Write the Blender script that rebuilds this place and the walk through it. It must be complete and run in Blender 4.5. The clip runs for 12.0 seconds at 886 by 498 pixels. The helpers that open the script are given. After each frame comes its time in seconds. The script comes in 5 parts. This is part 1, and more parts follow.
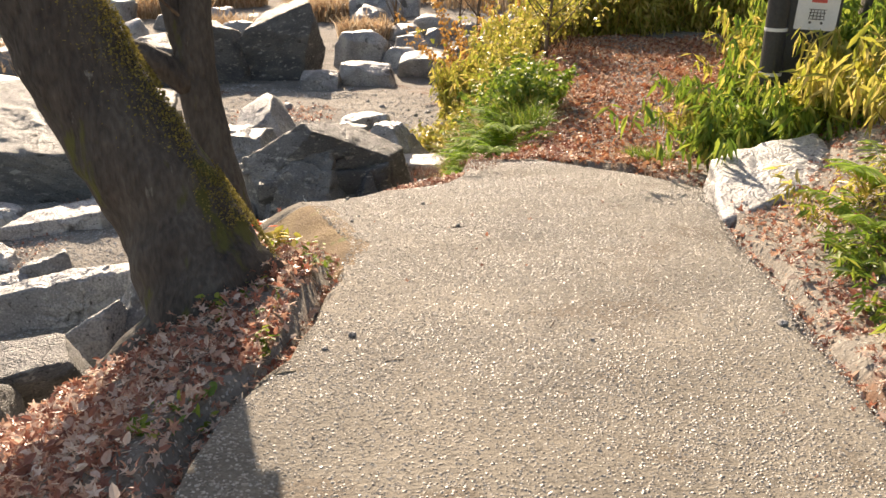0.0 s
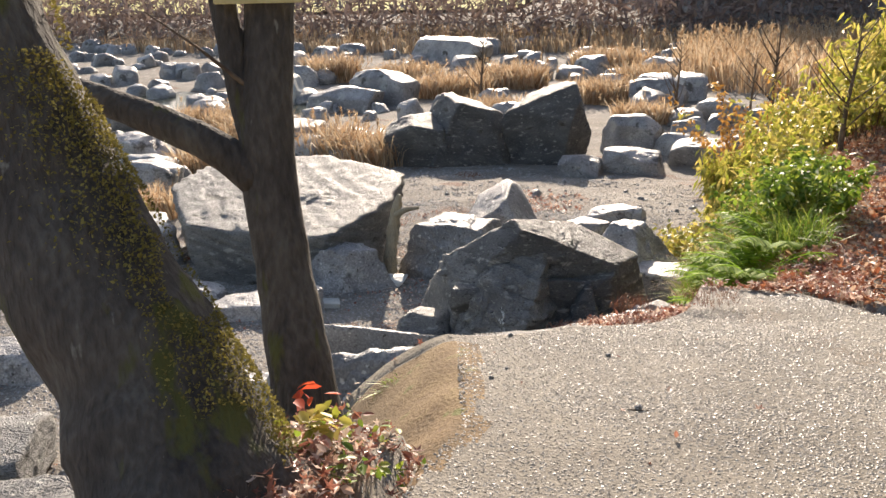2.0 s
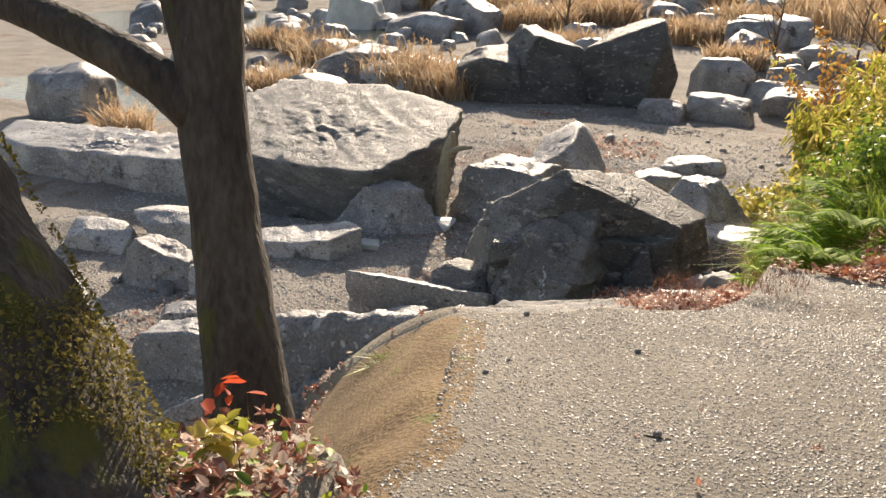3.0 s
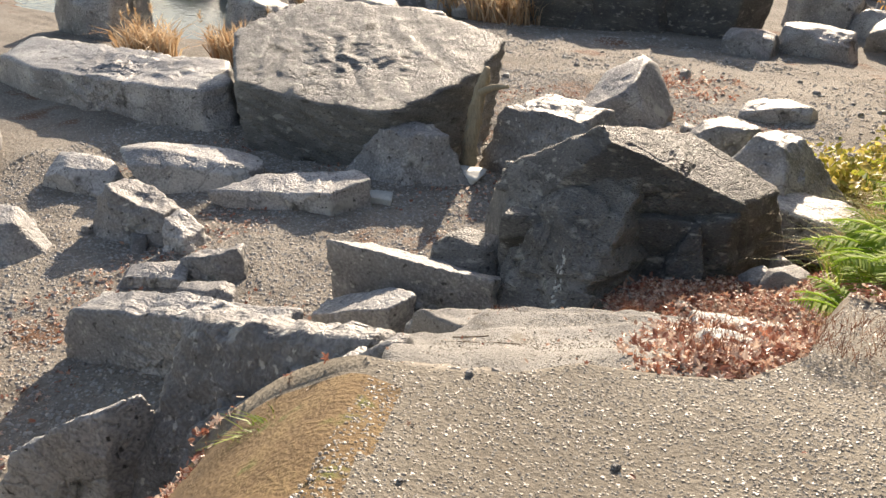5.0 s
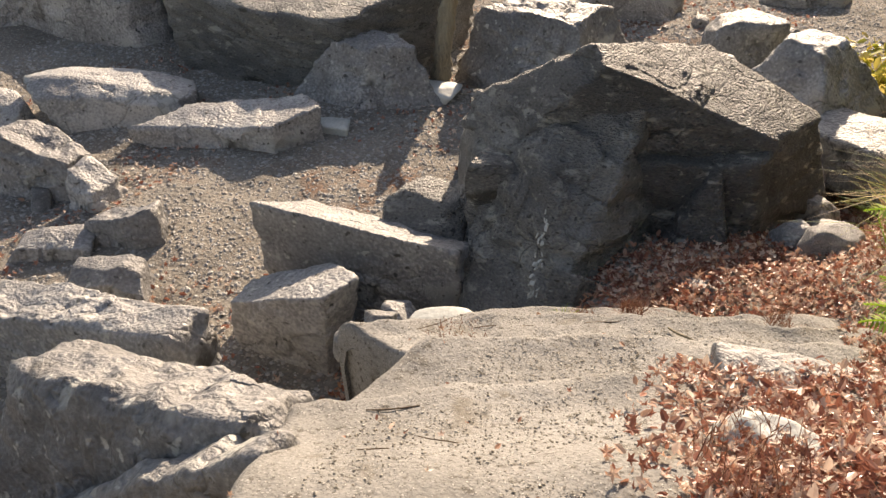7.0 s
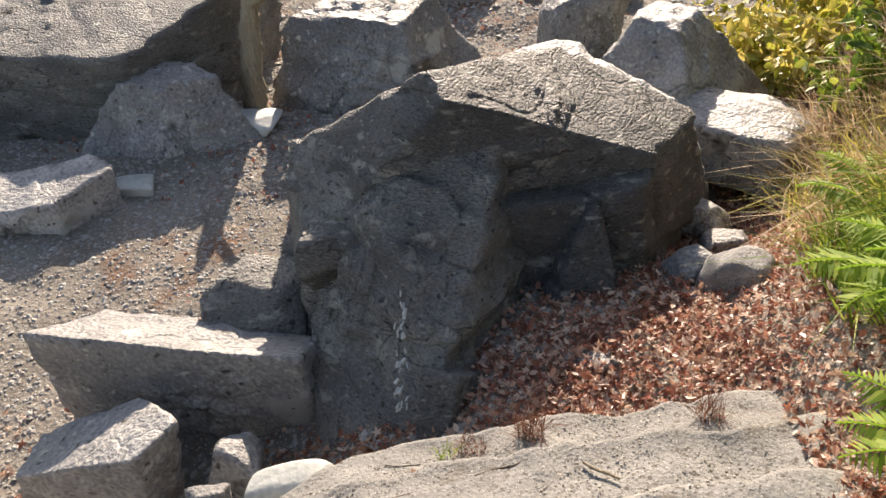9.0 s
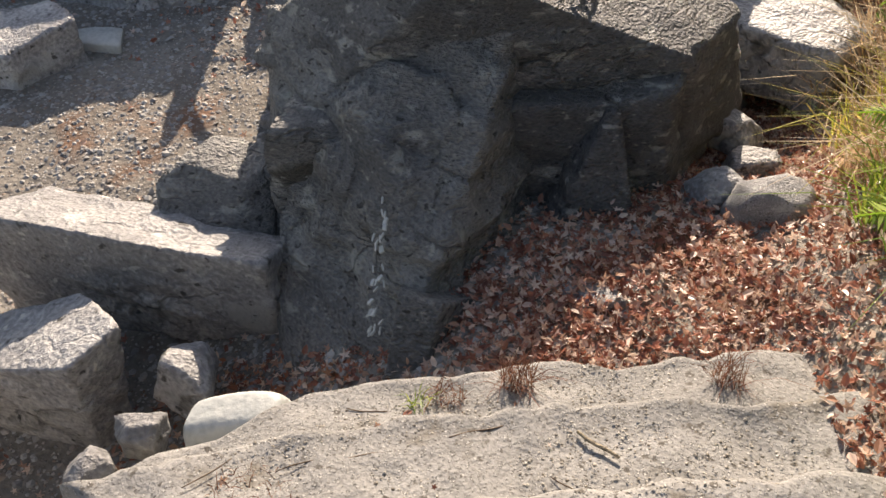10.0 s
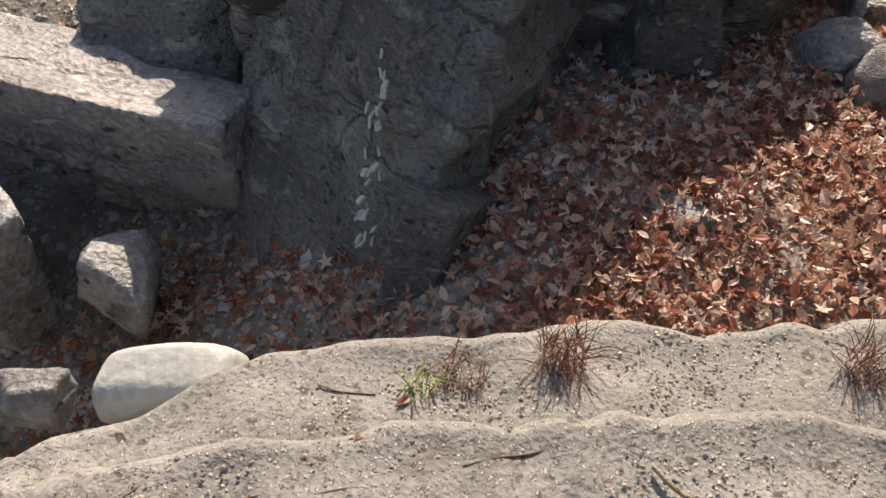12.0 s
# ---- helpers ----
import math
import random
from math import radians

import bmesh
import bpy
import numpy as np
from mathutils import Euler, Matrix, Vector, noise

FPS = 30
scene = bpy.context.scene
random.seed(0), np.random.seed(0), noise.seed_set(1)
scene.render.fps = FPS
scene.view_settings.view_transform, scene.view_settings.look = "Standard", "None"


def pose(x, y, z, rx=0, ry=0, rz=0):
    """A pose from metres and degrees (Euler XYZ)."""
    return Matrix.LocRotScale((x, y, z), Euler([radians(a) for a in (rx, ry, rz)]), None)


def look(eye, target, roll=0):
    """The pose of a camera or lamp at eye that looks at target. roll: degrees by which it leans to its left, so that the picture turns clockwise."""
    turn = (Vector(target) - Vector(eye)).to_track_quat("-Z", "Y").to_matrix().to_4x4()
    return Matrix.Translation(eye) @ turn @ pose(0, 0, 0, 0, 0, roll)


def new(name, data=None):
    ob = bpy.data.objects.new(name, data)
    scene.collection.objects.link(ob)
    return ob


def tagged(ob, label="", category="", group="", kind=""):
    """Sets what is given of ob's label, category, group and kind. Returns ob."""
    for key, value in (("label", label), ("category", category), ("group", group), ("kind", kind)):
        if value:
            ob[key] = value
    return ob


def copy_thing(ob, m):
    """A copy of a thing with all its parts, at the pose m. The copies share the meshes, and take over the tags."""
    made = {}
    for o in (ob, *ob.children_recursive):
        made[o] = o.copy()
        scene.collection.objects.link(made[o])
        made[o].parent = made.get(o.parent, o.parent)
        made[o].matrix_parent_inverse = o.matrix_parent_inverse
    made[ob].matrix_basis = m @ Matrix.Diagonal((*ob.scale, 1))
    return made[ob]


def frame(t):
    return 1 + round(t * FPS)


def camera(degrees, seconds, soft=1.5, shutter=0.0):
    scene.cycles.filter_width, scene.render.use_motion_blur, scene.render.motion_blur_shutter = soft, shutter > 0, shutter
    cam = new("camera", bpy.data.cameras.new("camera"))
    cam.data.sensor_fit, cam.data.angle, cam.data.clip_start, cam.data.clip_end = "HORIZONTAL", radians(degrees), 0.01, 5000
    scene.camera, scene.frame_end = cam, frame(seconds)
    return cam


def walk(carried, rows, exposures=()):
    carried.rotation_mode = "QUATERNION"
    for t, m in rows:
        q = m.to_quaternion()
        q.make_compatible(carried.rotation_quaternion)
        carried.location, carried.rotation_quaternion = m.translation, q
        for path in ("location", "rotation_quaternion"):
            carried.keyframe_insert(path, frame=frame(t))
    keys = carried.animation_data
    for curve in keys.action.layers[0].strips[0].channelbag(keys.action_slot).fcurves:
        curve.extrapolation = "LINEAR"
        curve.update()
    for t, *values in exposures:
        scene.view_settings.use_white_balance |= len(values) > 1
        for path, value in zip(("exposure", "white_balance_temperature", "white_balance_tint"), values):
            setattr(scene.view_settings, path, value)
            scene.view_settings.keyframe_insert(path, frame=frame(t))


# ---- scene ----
cam = camera(53.4, 12.0)
METRES, EYE, TILT, LEAN, TURN = 8.5, 1.2, -22.0, 0.0, 0.0
ROWS = [
    (0.0, 0.0, 0.0, 0.0, 0.0, 0.0, -0.0),
    (0.5, 0.0171, 0.0613, 0.0166, 2.52, 2.96, -1.12),
    (1.0, 0.0345, 0.1178, 0.0336, 8.83, 7.44, -2.9),
    (1.5, 0.0411, 0.1768, 0.0444, 14.01, 3.97, -3.72),
    (2.0, 0.0523, 0.226, 0.0549, 17.92, 4.33, -5.54),
    (2.5, 0.0543, 0.2764, 0.0696, 20.18, 3.02, -8.2),
    (3.0, 0.0584, 0.3271, 0.0802, 22.96, -0.64, -9.66),
    (5.0, 0.0466, 0.5043, 0.1311, 28.44, -6.79, -11.79),
    (5.5, 0.037, 0.5423, 0.1411, 27.42, -9.39, -10.56),
    (6.0, 0.0213, 0.5788, 0.1507, 27.93, -10.2, -10.36),
    (6.5, 0.0129, 0.6162, 0.1622, 28.39, -11.51, -9.97),
    (7.0, -0.0029, 0.659, 0.1697, 28.55, -14.41, -9.59),
    (9.0, -0.0456, 0.7743, 0.2053, 17.63, -15.31, -2.42),
    (9.5, -0.0524, 0.7995, 0.2055, 15.47, -21.18, -2.93),
    (10.0, -0.0617, 0.8327, 0.2035, 18.82, -23.82, -6.69),
    (10.5, -0.0779, 0.8668, 0.2006, 21.89, -31.66, -10.37),
    (11.0, -0.0832, 0.894, 0.1999, 23.39, -33.09, -10.57),
    (11.5, -0.0833, 0.9135, 0.191, 15.75, -35.37, -8.43),
    (12.0, -0.0988, 0.9325, 0.1896, 20.53, -38.45, -8.88),
]
walk(cam, [(t, pose(0, 0, EYE, TILT, LEAN, TURN) @ pose(METRES * x, METRES * y, METRES * z, 90 + pitch, roll, yaw)) for t, x, y, z, yaw, pitch, roll in ROWS],
     [(0.0, 1.02, 8300, 18), (1.0, 0.95, 7500, 20), (2.5, 0.95, 7400, 16), (3.0, 0.8, 7900, 16), (5.0, 0.9, 7900, 16), (6.5, 0.85, 8600, 20), (7.5, 0.75, 8200, 18), (9.0, 0.92, 7700, 18), (12.0, 0.58, 7700, 20)])

# ---- world, sun and exposure ----
SUN_EL, SUN_AZ = radians(25), radians(-14)  # azimuth from +y towards +x
world = bpy.data.worlds.new("world")
scene.world = world
world.use_nodes = True
wn = world.node_tree
sky = wn.nodes.new("ShaderNodeTexSky")
sky.sky_type = "NISHITA"
sky.sun_disc = False
sky.sun_elevation, sky.sun_rotation = SUN_EL, SUN_AZ
wn.links.new(sky.outputs[0], wn.nodes["Background"].inputs[0])
wn.nodes["Background"].inputs[1].default_value = 0.125
lamp = bpy.data.lights.new("sun", "SUN")
lamp.energy, lamp.angle, lamp.color = 5.0, radians(0.5), (1.0, 0.94, 0.84)
sun = new("sun", lamp)
sun.matrix_world = look((-8 * math.sin(-SUN_AZ), 8 * math.cos(SUN_AZ), 8 * math.tan(SUN_EL)), (0, 0, 0))


# ---- small tools ----
def smooth(a, b, v):
    k = np.clip((np.asarray(v, float) - a) / (b - a), 0, 1)
    return k * k * (3 - 2 * k)


def line(pts, v):
    return np.interp(v, [p[0] for p in pts], [p[1] for p in pts])


def lattice(ix, iy, iz, seed):
    n = (ix * 374761393 + iy * 668265263 + iz * 1442695041 + seed * 974711) & 0x7FFFFFFF
    n = ((n ^ (n >> 13)) * 1274126177) & 0x7FFFFFFF
    return ((n ^ (n >> 16)) & 0xFFFF) / 32767.5 - 1.0


def grain(p, scale, seed=0):
    """Value noise from -1 to 1 at the points p (n x 3)."""
    q = np.asarray(p, float) * scale + 1000.0
    i = np.floor(q).astype(np.int64)
    f = q - i
    f = f * f * (3 - 2 * f)
    out = 0
    for dx in (0, 1):
        for dy in (0, 1):
            for dz in (0, 1):
                w = (f[:, 0] if dx else 1 - f[:, 0]) * (f[:, 1] if dy else 1 - f[:, 1]) * (f[:, 2] if dz else 1 - f[:, 2])
                out = out + w * lattice(i[:, 0] + dx, i[:, 1] + dy, i[:, 2] + dz, seed)
    return out


def grain2(x, y, scale, seed=0):
    x, y = np.broadcast_arrays(np.asarray(x, float), np.asarray(y, float))
    return grain(np.stack([x.ravel(), y.ravel(), 0 * x.ravel()], 1), scale, seed).reshape(x.shape)


def mesh(name, verts, faces, material, flat=False):
    me = bpy.data.meshes.new(name)
    me.from_pydata(np.asarray(verts, float).tolist(), [], [list(f) for f in faces])
    me.polygons.foreach_set("use_smooth", [not flat] * len(me.polygons))
    for m in (material if isinstance(material, (list, tuple)) else [material]):
        me.materials.append(m)
    me.update()
    return me


def part(name, me, parent, label="", m=None):
    ob = new(name, me)
    ob.parent = parent
    if m is not None:
        ob.matrix_basis = m
    if label:
        ob["label"] = label
    return ob


def sheet(nu, nv):
    """Quads of a grid of nu x nv points, row by row."""
    a = np.arange(nu * nv).reshape(nv, nu)
    return np.stack([a[:-1, :-1], a[:-1, 1:], a[1:, 1:], a[1:, :-1]], -1).reshape(-1, 4)


def strew(base_v, base_f, turns, places):
    """Many turned copies of one small shape as one set of verts and faces."""
    v = np.einsum("nij,kj->nki", turns, np.asarray(base_v, float)) + places[:, None, :]
    n, k = v.shape[:2]
    faces = []
    for face in base_f:
        faces.append((np.asarray(face)[None, :] + (np.arange(n) * k)[:, None]).tolist())
    return v.reshape(-1, 3), [f for group in faces for f in group]


def turns_of(yaw, pitch, roll, size):
    """Rotation matrices (n x 3 x 3): roll about y, pitch about x, yaw about z, times size."""
    cy, sy, cp, sp, cr, sr = np.cos(yaw), np.sin(yaw), np.cos(pitch), np.sin(pitch), np.cos(roll), np.sin(roll)
    o, l = np.zeros_like(yaw), np.ones_like(yaw)
    rz = np.stack([cy, -sy, o, sy, cy, o, o, o, l], -1).reshape(-1, 3, 3)
    rx = np.stack([l, o, o, o, cp, -sp, o, sp, cp], -1).reshape(-1, 3, 3)
    ry = np.stack([cr, o, sr, o, l, o, -sr, o, cr], -1).reshape(-1, 3, 3)
    return rz @ rx @ ry * np.broadcast_to(size, yaw.shape)[:, None, None]


# ---- materials ----
def material(name, colours, scale=4.0, fine=40.0, rough=0.8, bump=0.4, by="", glow_through=0.0, stretch=(1, 1, 1), patch=None, distance=0.01, spots=None, cracks=0.0, broken_up=0.0):
    """colours: a ramp that runs over noise at two scales. by: 'island' or 'object' adds a random shift.
    glow_through: share of light that passes through leaves. patch: (colour, scale, threshold) lays stains over it."""
    m = bpy.data.materials.new(name)
    m.use_nodes = True
    n, l = m.node_tree.nodes, m.node_tree.links
    bsdf, out = n["Principled BSDF"], n["Material Output"]
    tc = n.new("ShaderNodeTexCoord")
    mp = n.new("ShaderNodeMapping")
    mp.inputs["Scale"].default_value = stretch
    geo = n.new("ShaderNodeNewGeometry")
    l.new(geo.outputs["Position"] if by != "object" else tc.outputs["Object"], mp.inputs[0])

    def noise_node(s, detail=6.0):
        t = n.new("ShaderNodeTexNoise")
        t.inputs["Scale"].default_value, t.inputs["Detail"].default_value = s, detail
        l.new(mp.outputs[0], t.inputs["Vector"])
        return t

    def maths(op, a, b):
        k = n.new("ShaderNodeMath")
        k.operation = op
        for i, v in enumerate((a, b)):
            if isinstance(v, (int, float)):
                k.inputs[i].default_value = v
            else:
                l.new(v, k.inputs[i])
        return k.outputs[0]

    big, small = noise_node(scale), noise_node(fine, 8.0)
    value = maths("ADD", maths("MULTIPLY", big.outputs[0], 0.55), maths("MULTIPLY", small.outputs[0], 0.45))
    if by:
        if by == "island":
            r = geo.outputs["Random Per Island"]
            value = maths("ADD", maths("MULTIPLY", value, 0.25), maths("MULTIPLY", r, 0.75))
        else:
            info = n.new("ShaderNodeObjectInfo")
            value = maths("ADD", value, maths("MULTIPLY", maths("SUBTRACT", info.outputs["Random"], 0.5), 0.16))
    ramp = n.new("ShaderNodeValToRGB")
    e = ramp.color_ramp.elements
    lo, hi = (0.02, 0.98) if by == "island" else (0.34, 0.66)
    while len(e) < len(colours):
        e.new(0.5)
    for i, c in enumerate(colours):
        e[i].position = lo + (hi - lo) * i / max(1, len(colours) - 1)
        e[i].color = (*c, 1)
    l.new(value, ramp.inputs[0])
    colour = ramp.outputs[0]
    height = maths("ADD", maths("MULTIPLY", big.outputs[0], 0.6), small.outputs[0])

    if broken_up:  # sharp-edged fractures and ledges
        for s, w in ((broken_up, 1.1), (broken_up * 3.7, 0.5)):
            t = noise_node(s, 9.0)
            t.noise_type = "RIDGED_MULTIFRACTAL"
            t.inputs["Roughness"].default_value = 0.55
            t.inputs["Distortion"].default_value = 0.35
            height = maths("SUBTRACT", height, maths("MULTIPLY", t.outputs[0], w))

    def over(mask, tint):
        x = n.new("ShaderNodeMix")
        x.data_type = "RGBA"
        l.new(mask, x.inputs[0])
        l.new(colour, x.inputs[6])
        x.inputs[7].default_value = (*tint, 1)
        return x.outputs[2]

    for p in ([patch] if patch and not isinstance(patch, list) else patch or []):
        t = noise_node(p[1], 7.0)
        k = n.new("ShaderNodeMapRange")
        k.inputs[1].default_value, k.inputs[2].default_value = p[2], p[2] + 0.06
        l.new(t.outputs[0], k.inputs[0])
        colour = over(k.outputs[0], p[0])
    if cracks:  # thin dark joints, broken up by noise
        v = n.new("ShaderNodeTexVoronoi")
        v.feature = "DISTANCE_TO_EDGE"
        v.inputs["Scale"].default_value = cracks
        warp = noise_node(cracks * 1.2, 6.0)
        shift = n.new("ShaderNodeVectorMath")
        shift.operation = "MULTIPLY_ADD"
        shift.inputs[1].default_value = (1.6 / cracks,) * 3
        l.new(warp.outputs["Color"], shift.inputs[0])
        l.new(mp.outputs[0], shift.inputs[2])
        l.new(shift.outputs[0], v.inputs["Vector"])
        k = n.new("ShaderNodeMapRange")
        k.inputs[1].default_value, k.inputs[2].default_value, k.inputs[3].default_value, k.inputs[4].default_value = 0.0, 0.03, 0.42, 0.0
        l.new(v.outputs["Distance"], k.inputs[0])
        broken = n.new("ShaderNodeMapRange")
        broken.inputs[1].default_value, broken.inputs[2].default_value = 0.42, 0.58
        l.new(noise_node(cracks * 0.7, 3.0).outputs[0], broken.inputs[0])
        gap = maths("MULTIPLY", k.outputs[0], broken.outputs[0])
        colour = over(gap, (0.03, 0.028, 0.025))
        height = maths("SUBTRACT", height, maths("MULTIPLY", gap, 1.6))
    if spots:  # (scale, list of colours, share): pebbles set in a ground
        v = n.new("ShaderNodeTexVoronoi")
        v.inputs["Scale"].default_value = spots[0]
        warp = noise_node(spots[0] * 1.3, 3.0)
        shift = n.new("ShaderNodeVectorMath")
        shift.operation = "MULTIPLY_ADD"
        shift.inputs[1].default_value = (1.1 / spots[0],) * 3
        l.new(warp.outputs["Color"], shift.inputs[0])
        l.new(mp.outputs[0], shift.inputs[2])
        l.new(shift.outputs[0], v.inputs["Vector"])
        sep = n.new("ShaderNodeSeparateColor")
        l.new(v.outputs["Color"], sep.inputs[0])
        r2 = n.new("ShaderNodeValToRGB")
        while len(r2.color_ramp.elements) < len(spots[1]):
            r2.color_ramp.elements.new(0.5)
        for i, c in enumerate(spots[1]):
            r2.color_ramp.elements[i].position = i / (len(spots[1]) - 1)
            r2.color_ramp.elements[i].color = (*c, 1)
        l.new(sep.outputs[0], r2.inputs[0])
        inside = n.new("ShaderNodeMapRange")
        inside.inputs[1].default_value, inside.inputs[2].default_value = 0.48, 0.36
        l.new(v.outputs["Distance"], inside.inputs[0])
        pick = maths("MULTIPLY", inside.outputs[0], maths("LESS_THAN", sep.outputs[1], spots[2]))
        x = n.new("ShaderNodeMix")
        x.data_type = "RGBA"
        l.new(pick, x.inputs[0])
        l.new(colour, x.inputs[6])
        l.new(r2.outputs[0], x.inputs[7])
        colour = x.outputs[2]
        height = maths("ADD", maths("MULTIPLY", height, 0.5), maths("MULTIPLY", pick, 0.9))
    l.new(colour, bsdf.inputs["Base Color"])
    bsdf.inputs["Roughness"].default_value = rough
    if bump:
        b = n.new("ShaderNodeBump")
        b.inputs["Strength"].default_value, b.inputs["Distance"].default_value = bump, distance
        l.new(height, b.inputs["Height"])
        l.new(b.outputs[0], bsdf.inputs["Normal"])
    if glow_through:
        t = n.new("ShaderNodeBsdfTranslucent")
        l.new(colour, t.inputs[0])
        x = n.new("ShaderNodeMixShader")
        x.inputs[0].default_value = glow_through
        l.new(bsdf.outputs[0], x.inputs[1])
        l.new(t.outputs[0], x.inputs[2])
        l.new(x.outputs[0], out.inputs[0])
    return m


ROCK = material("grey river rock", [(0.13, 0.13, 0.13), (0.26, 0.258, 0.253), (0.53, 0.525, 0.505)], 1.6, 48, 0.5, 0.55, "object", patch=[((0.40, 0.40, 0.37), 3.2, 0.60), ((0.09, 0.085, 0.075), 2.3, 0.62), ((0.46, 0.455, 0.42), 17, 0.62), ((0.07, 0.068, 0.062), 21, 0.63)], distance=0.035, cracks=1.7, broken_up=2.6)
BOULDER = material("dark layered rock with pale lichen", [(0.075, 0.076, 0.075), (0.15, 0.15, 0.143), (0.29, 0.285, 0.26)], 1.8, 55, 0.58, 0.95, "object", stretch=(1, 1, 2.2), patch=[((0.36, 0.36, 0.32), 7.0, 0.60), ((0.07, 0.065, 0.05), 2.0, 0.63), ((0.33, 0.33, 0.29), 19, 0.63), ((0.05, 0.048, 0.042), 24, 0.62)], distance=0.045, cracks=2.4, broken_up=3.0)
PALE = material("pale smooth stone", [(0.34, 0.36, 0.34), (0.48, 0.50, 0.47), (0.58, 0.59, 0.55)], 3, 40, 0.6, 0.4, "object")
GROUND = material("gravelly river soil", [(0.13, 0.115, 0.095), (0.21, 0.19, 0.16), (0.30, 0.28, 0.24)], 1.2, 30, 0.95, 0.8, spots=(60, [(0.16, 0.15, 0.14), (0.34, 0.32, 0.29), (0.5, 0.47, 0.42), (0.24, 0.13, 0.07)], 0.45), patch=((0.16, 0.085, 0.05), 0.9, 0.60), distance=0.04, broken_up=5.0)
CONCRETE = material("exposed aggregate concrete", [(0.10, 0.087, 0.066), (0.165, 0.147, 0.115), (0.25, 0.225, 0.18)], 0.9, 60, 0.85, 0.9, patch=[((0.13, 0.105, 0.075), 1.7, 0.58), ((0.10, 0.088, 0.068), 24, 0.60)], distance=0.01)
STEPS = material("sandy worn concrete", [(0.16, 0.157, 0.145), (0.245, 0.24, 0.224), (0.35, 0.344, 0.322)], 2.2, 75, 0.88, 0.9, spots=(120, [(0.15, 0.145, 0.13), (0.33, 0.32, 0.30), (0.44, 0.43, 0.40)], 0.4), patch=[((0.16, 0.145, 0.12), 4, 0.60), ((0.10, 0.09, 0.075), 26, 0.61), ((0.09, 0.082, 0.07), 60, 0.63)], distance=0.014)
MOSS = material("brown mossy concrete", [(0.10, 0.068, 0.034), (0.18, 0.118, 0.058), (0.24, 0.17, 0.08)], 3.0, 50, 0.95, 1.0, patch=((0.13, 0.13, 0.04), 6, 0.62), distance=0.012)
BARK = material("dark grey mossy bark", [(0.035, 0.03, 0.026), (0.075, 0.065, 0.055), (0.13, 0.12, 0.10)], 5, 45, 0.9, 1.0, stretch=(1, 1, 0.35), patch=[((0.085, 0.09, 0.022), 6.5, 0.60), ((0.24, 0.24, 0.21), 16, 0.69)], distance=0.03)
DEADWOOD = material("weathered split wood", [(0.16, 0.13, 0.09), (0.30, 0.25, 0.17), (0.42, 0.36, 0.25)], 6, 60, 0.85, 0.9, stretch=(1, 1, 0.15), distance=0.02)
TWIG = material("dry twig", [(0.06, 0.04, 0.03), (0.13, 0.09, 0.06), (0.2, 0.15, 0.1)], 10, 60, 0.9, 0.3)
DRYWEED = material("dry reddish weed", [(0.10, 0.045, 0.03), (0.19, 0.08, 0.05), (0.27, 0.14, 0.08)], 10, 60, 0.9, 0, "island", 0.3)
LITTER = material("fallen maple leaves", [(0.12, 0.055, 0.042), (0.27, 0.105, 0.07), (0.42, 0.175, 0.115), (0.56, 0.35, 0.25), (0.78, 0.65, 0.54), (0.36, 0.13, 0.085)], 8, 60, 0.38, 0, "island", 0.38)
TRAIL_LEAVES = material("orange-brown fallen leaves", [(0.14, 0.05, 0.03), (0.30, 0.10, 0.05), (0.46, 0.18, 0.085), (0.54, 0.30, 0.17), (0.66, 0.50, 0.36), (0.40, 0.14, 0.07)], 8, 60, 0.5, 0, "island", 0.3)
PEBBLES = material("aggregate pebbles", [(0.10, 0.088, 0.068), (0.22, 0.20, 0.165), (0.42, 0.39, 0.33), (0.17, 0.14, 0.10), (0.56, 0.53, 0.46)], 8, 60, 0.45, 0, "island")
GRAVEL = material("river gravel", [(0.15, 0.145, 0.14), (0.28, 0.27, 0.25), (0.42, 0.41, 0.38), (0.22, 0.15, 0.10)], 8, 60, 0.7, 0, "island")
BAMBOO = material("yellow-green bamboo leaves", [(0.17, 0.21, 0.03), (0.32, 0.34, 0.05), (0.52, 0.47, 0.10), (0.64, 0.50, 0.16), (0.24, 0.28, 0.04)], 6, 40, 0.42, 0, "island", 0.5)
GREEN = material("fresh green leaves", [(0.07, 0.13, 0.022), (0.14, 0.24, 0.03), (0.27, 0.36, 0.05), (0.44, 0.42, 0.09)], 6, 40, 0.5, 0, "island", 0.45)
FERN = material("bright fern fronds", [(0.13, 0.24, 0.025), (0.27, 0.42, 0.04), (0.42, 0.52, 0.07)], 6, 40, 0.7, 0, "island", 0.5)
STRAW = material("golden dry grass", [(0.34, 0.21, 0.12), (0.50, 0.34, 0.20), (0.62, 0.48, 0.32), (0.72, 0.62, 0.48)], 5, 40, 0.8, 0, "island", 0.4)
ORANGE = material("orange autumn leaves", [(0.36, 0.16, 0.04), (0.50, 0.27, 0.07), (0.58, 0.38, 0.13)], 5, 40, 0.6, 0, "island", 0.45)
MOSSLEAF = material("olive tree moss", [(0.12, 0.10, 0.03), (0.24, 0.20, 0.05), (0.36, 0.31, 0.09)], 5, 40, 0.9, 0, "island", 0.3)
RED = material("red autumn leaves", [(0.5, 0.06, 0.03), (0.65, 0.13, 0.05)], 5, 40, 0.5, 0, "island", 0.5)
# ramp lifted to brown-grey: distance haze is put into the woods' colour
WOODS = material("dark winter woods", [(0.05, 0.05, 0.042), (0.085, 0.08, 0.068), (0.13, 0.115, 0.095)], 0.3, 3, 0.95, 0, "island", 0.25)
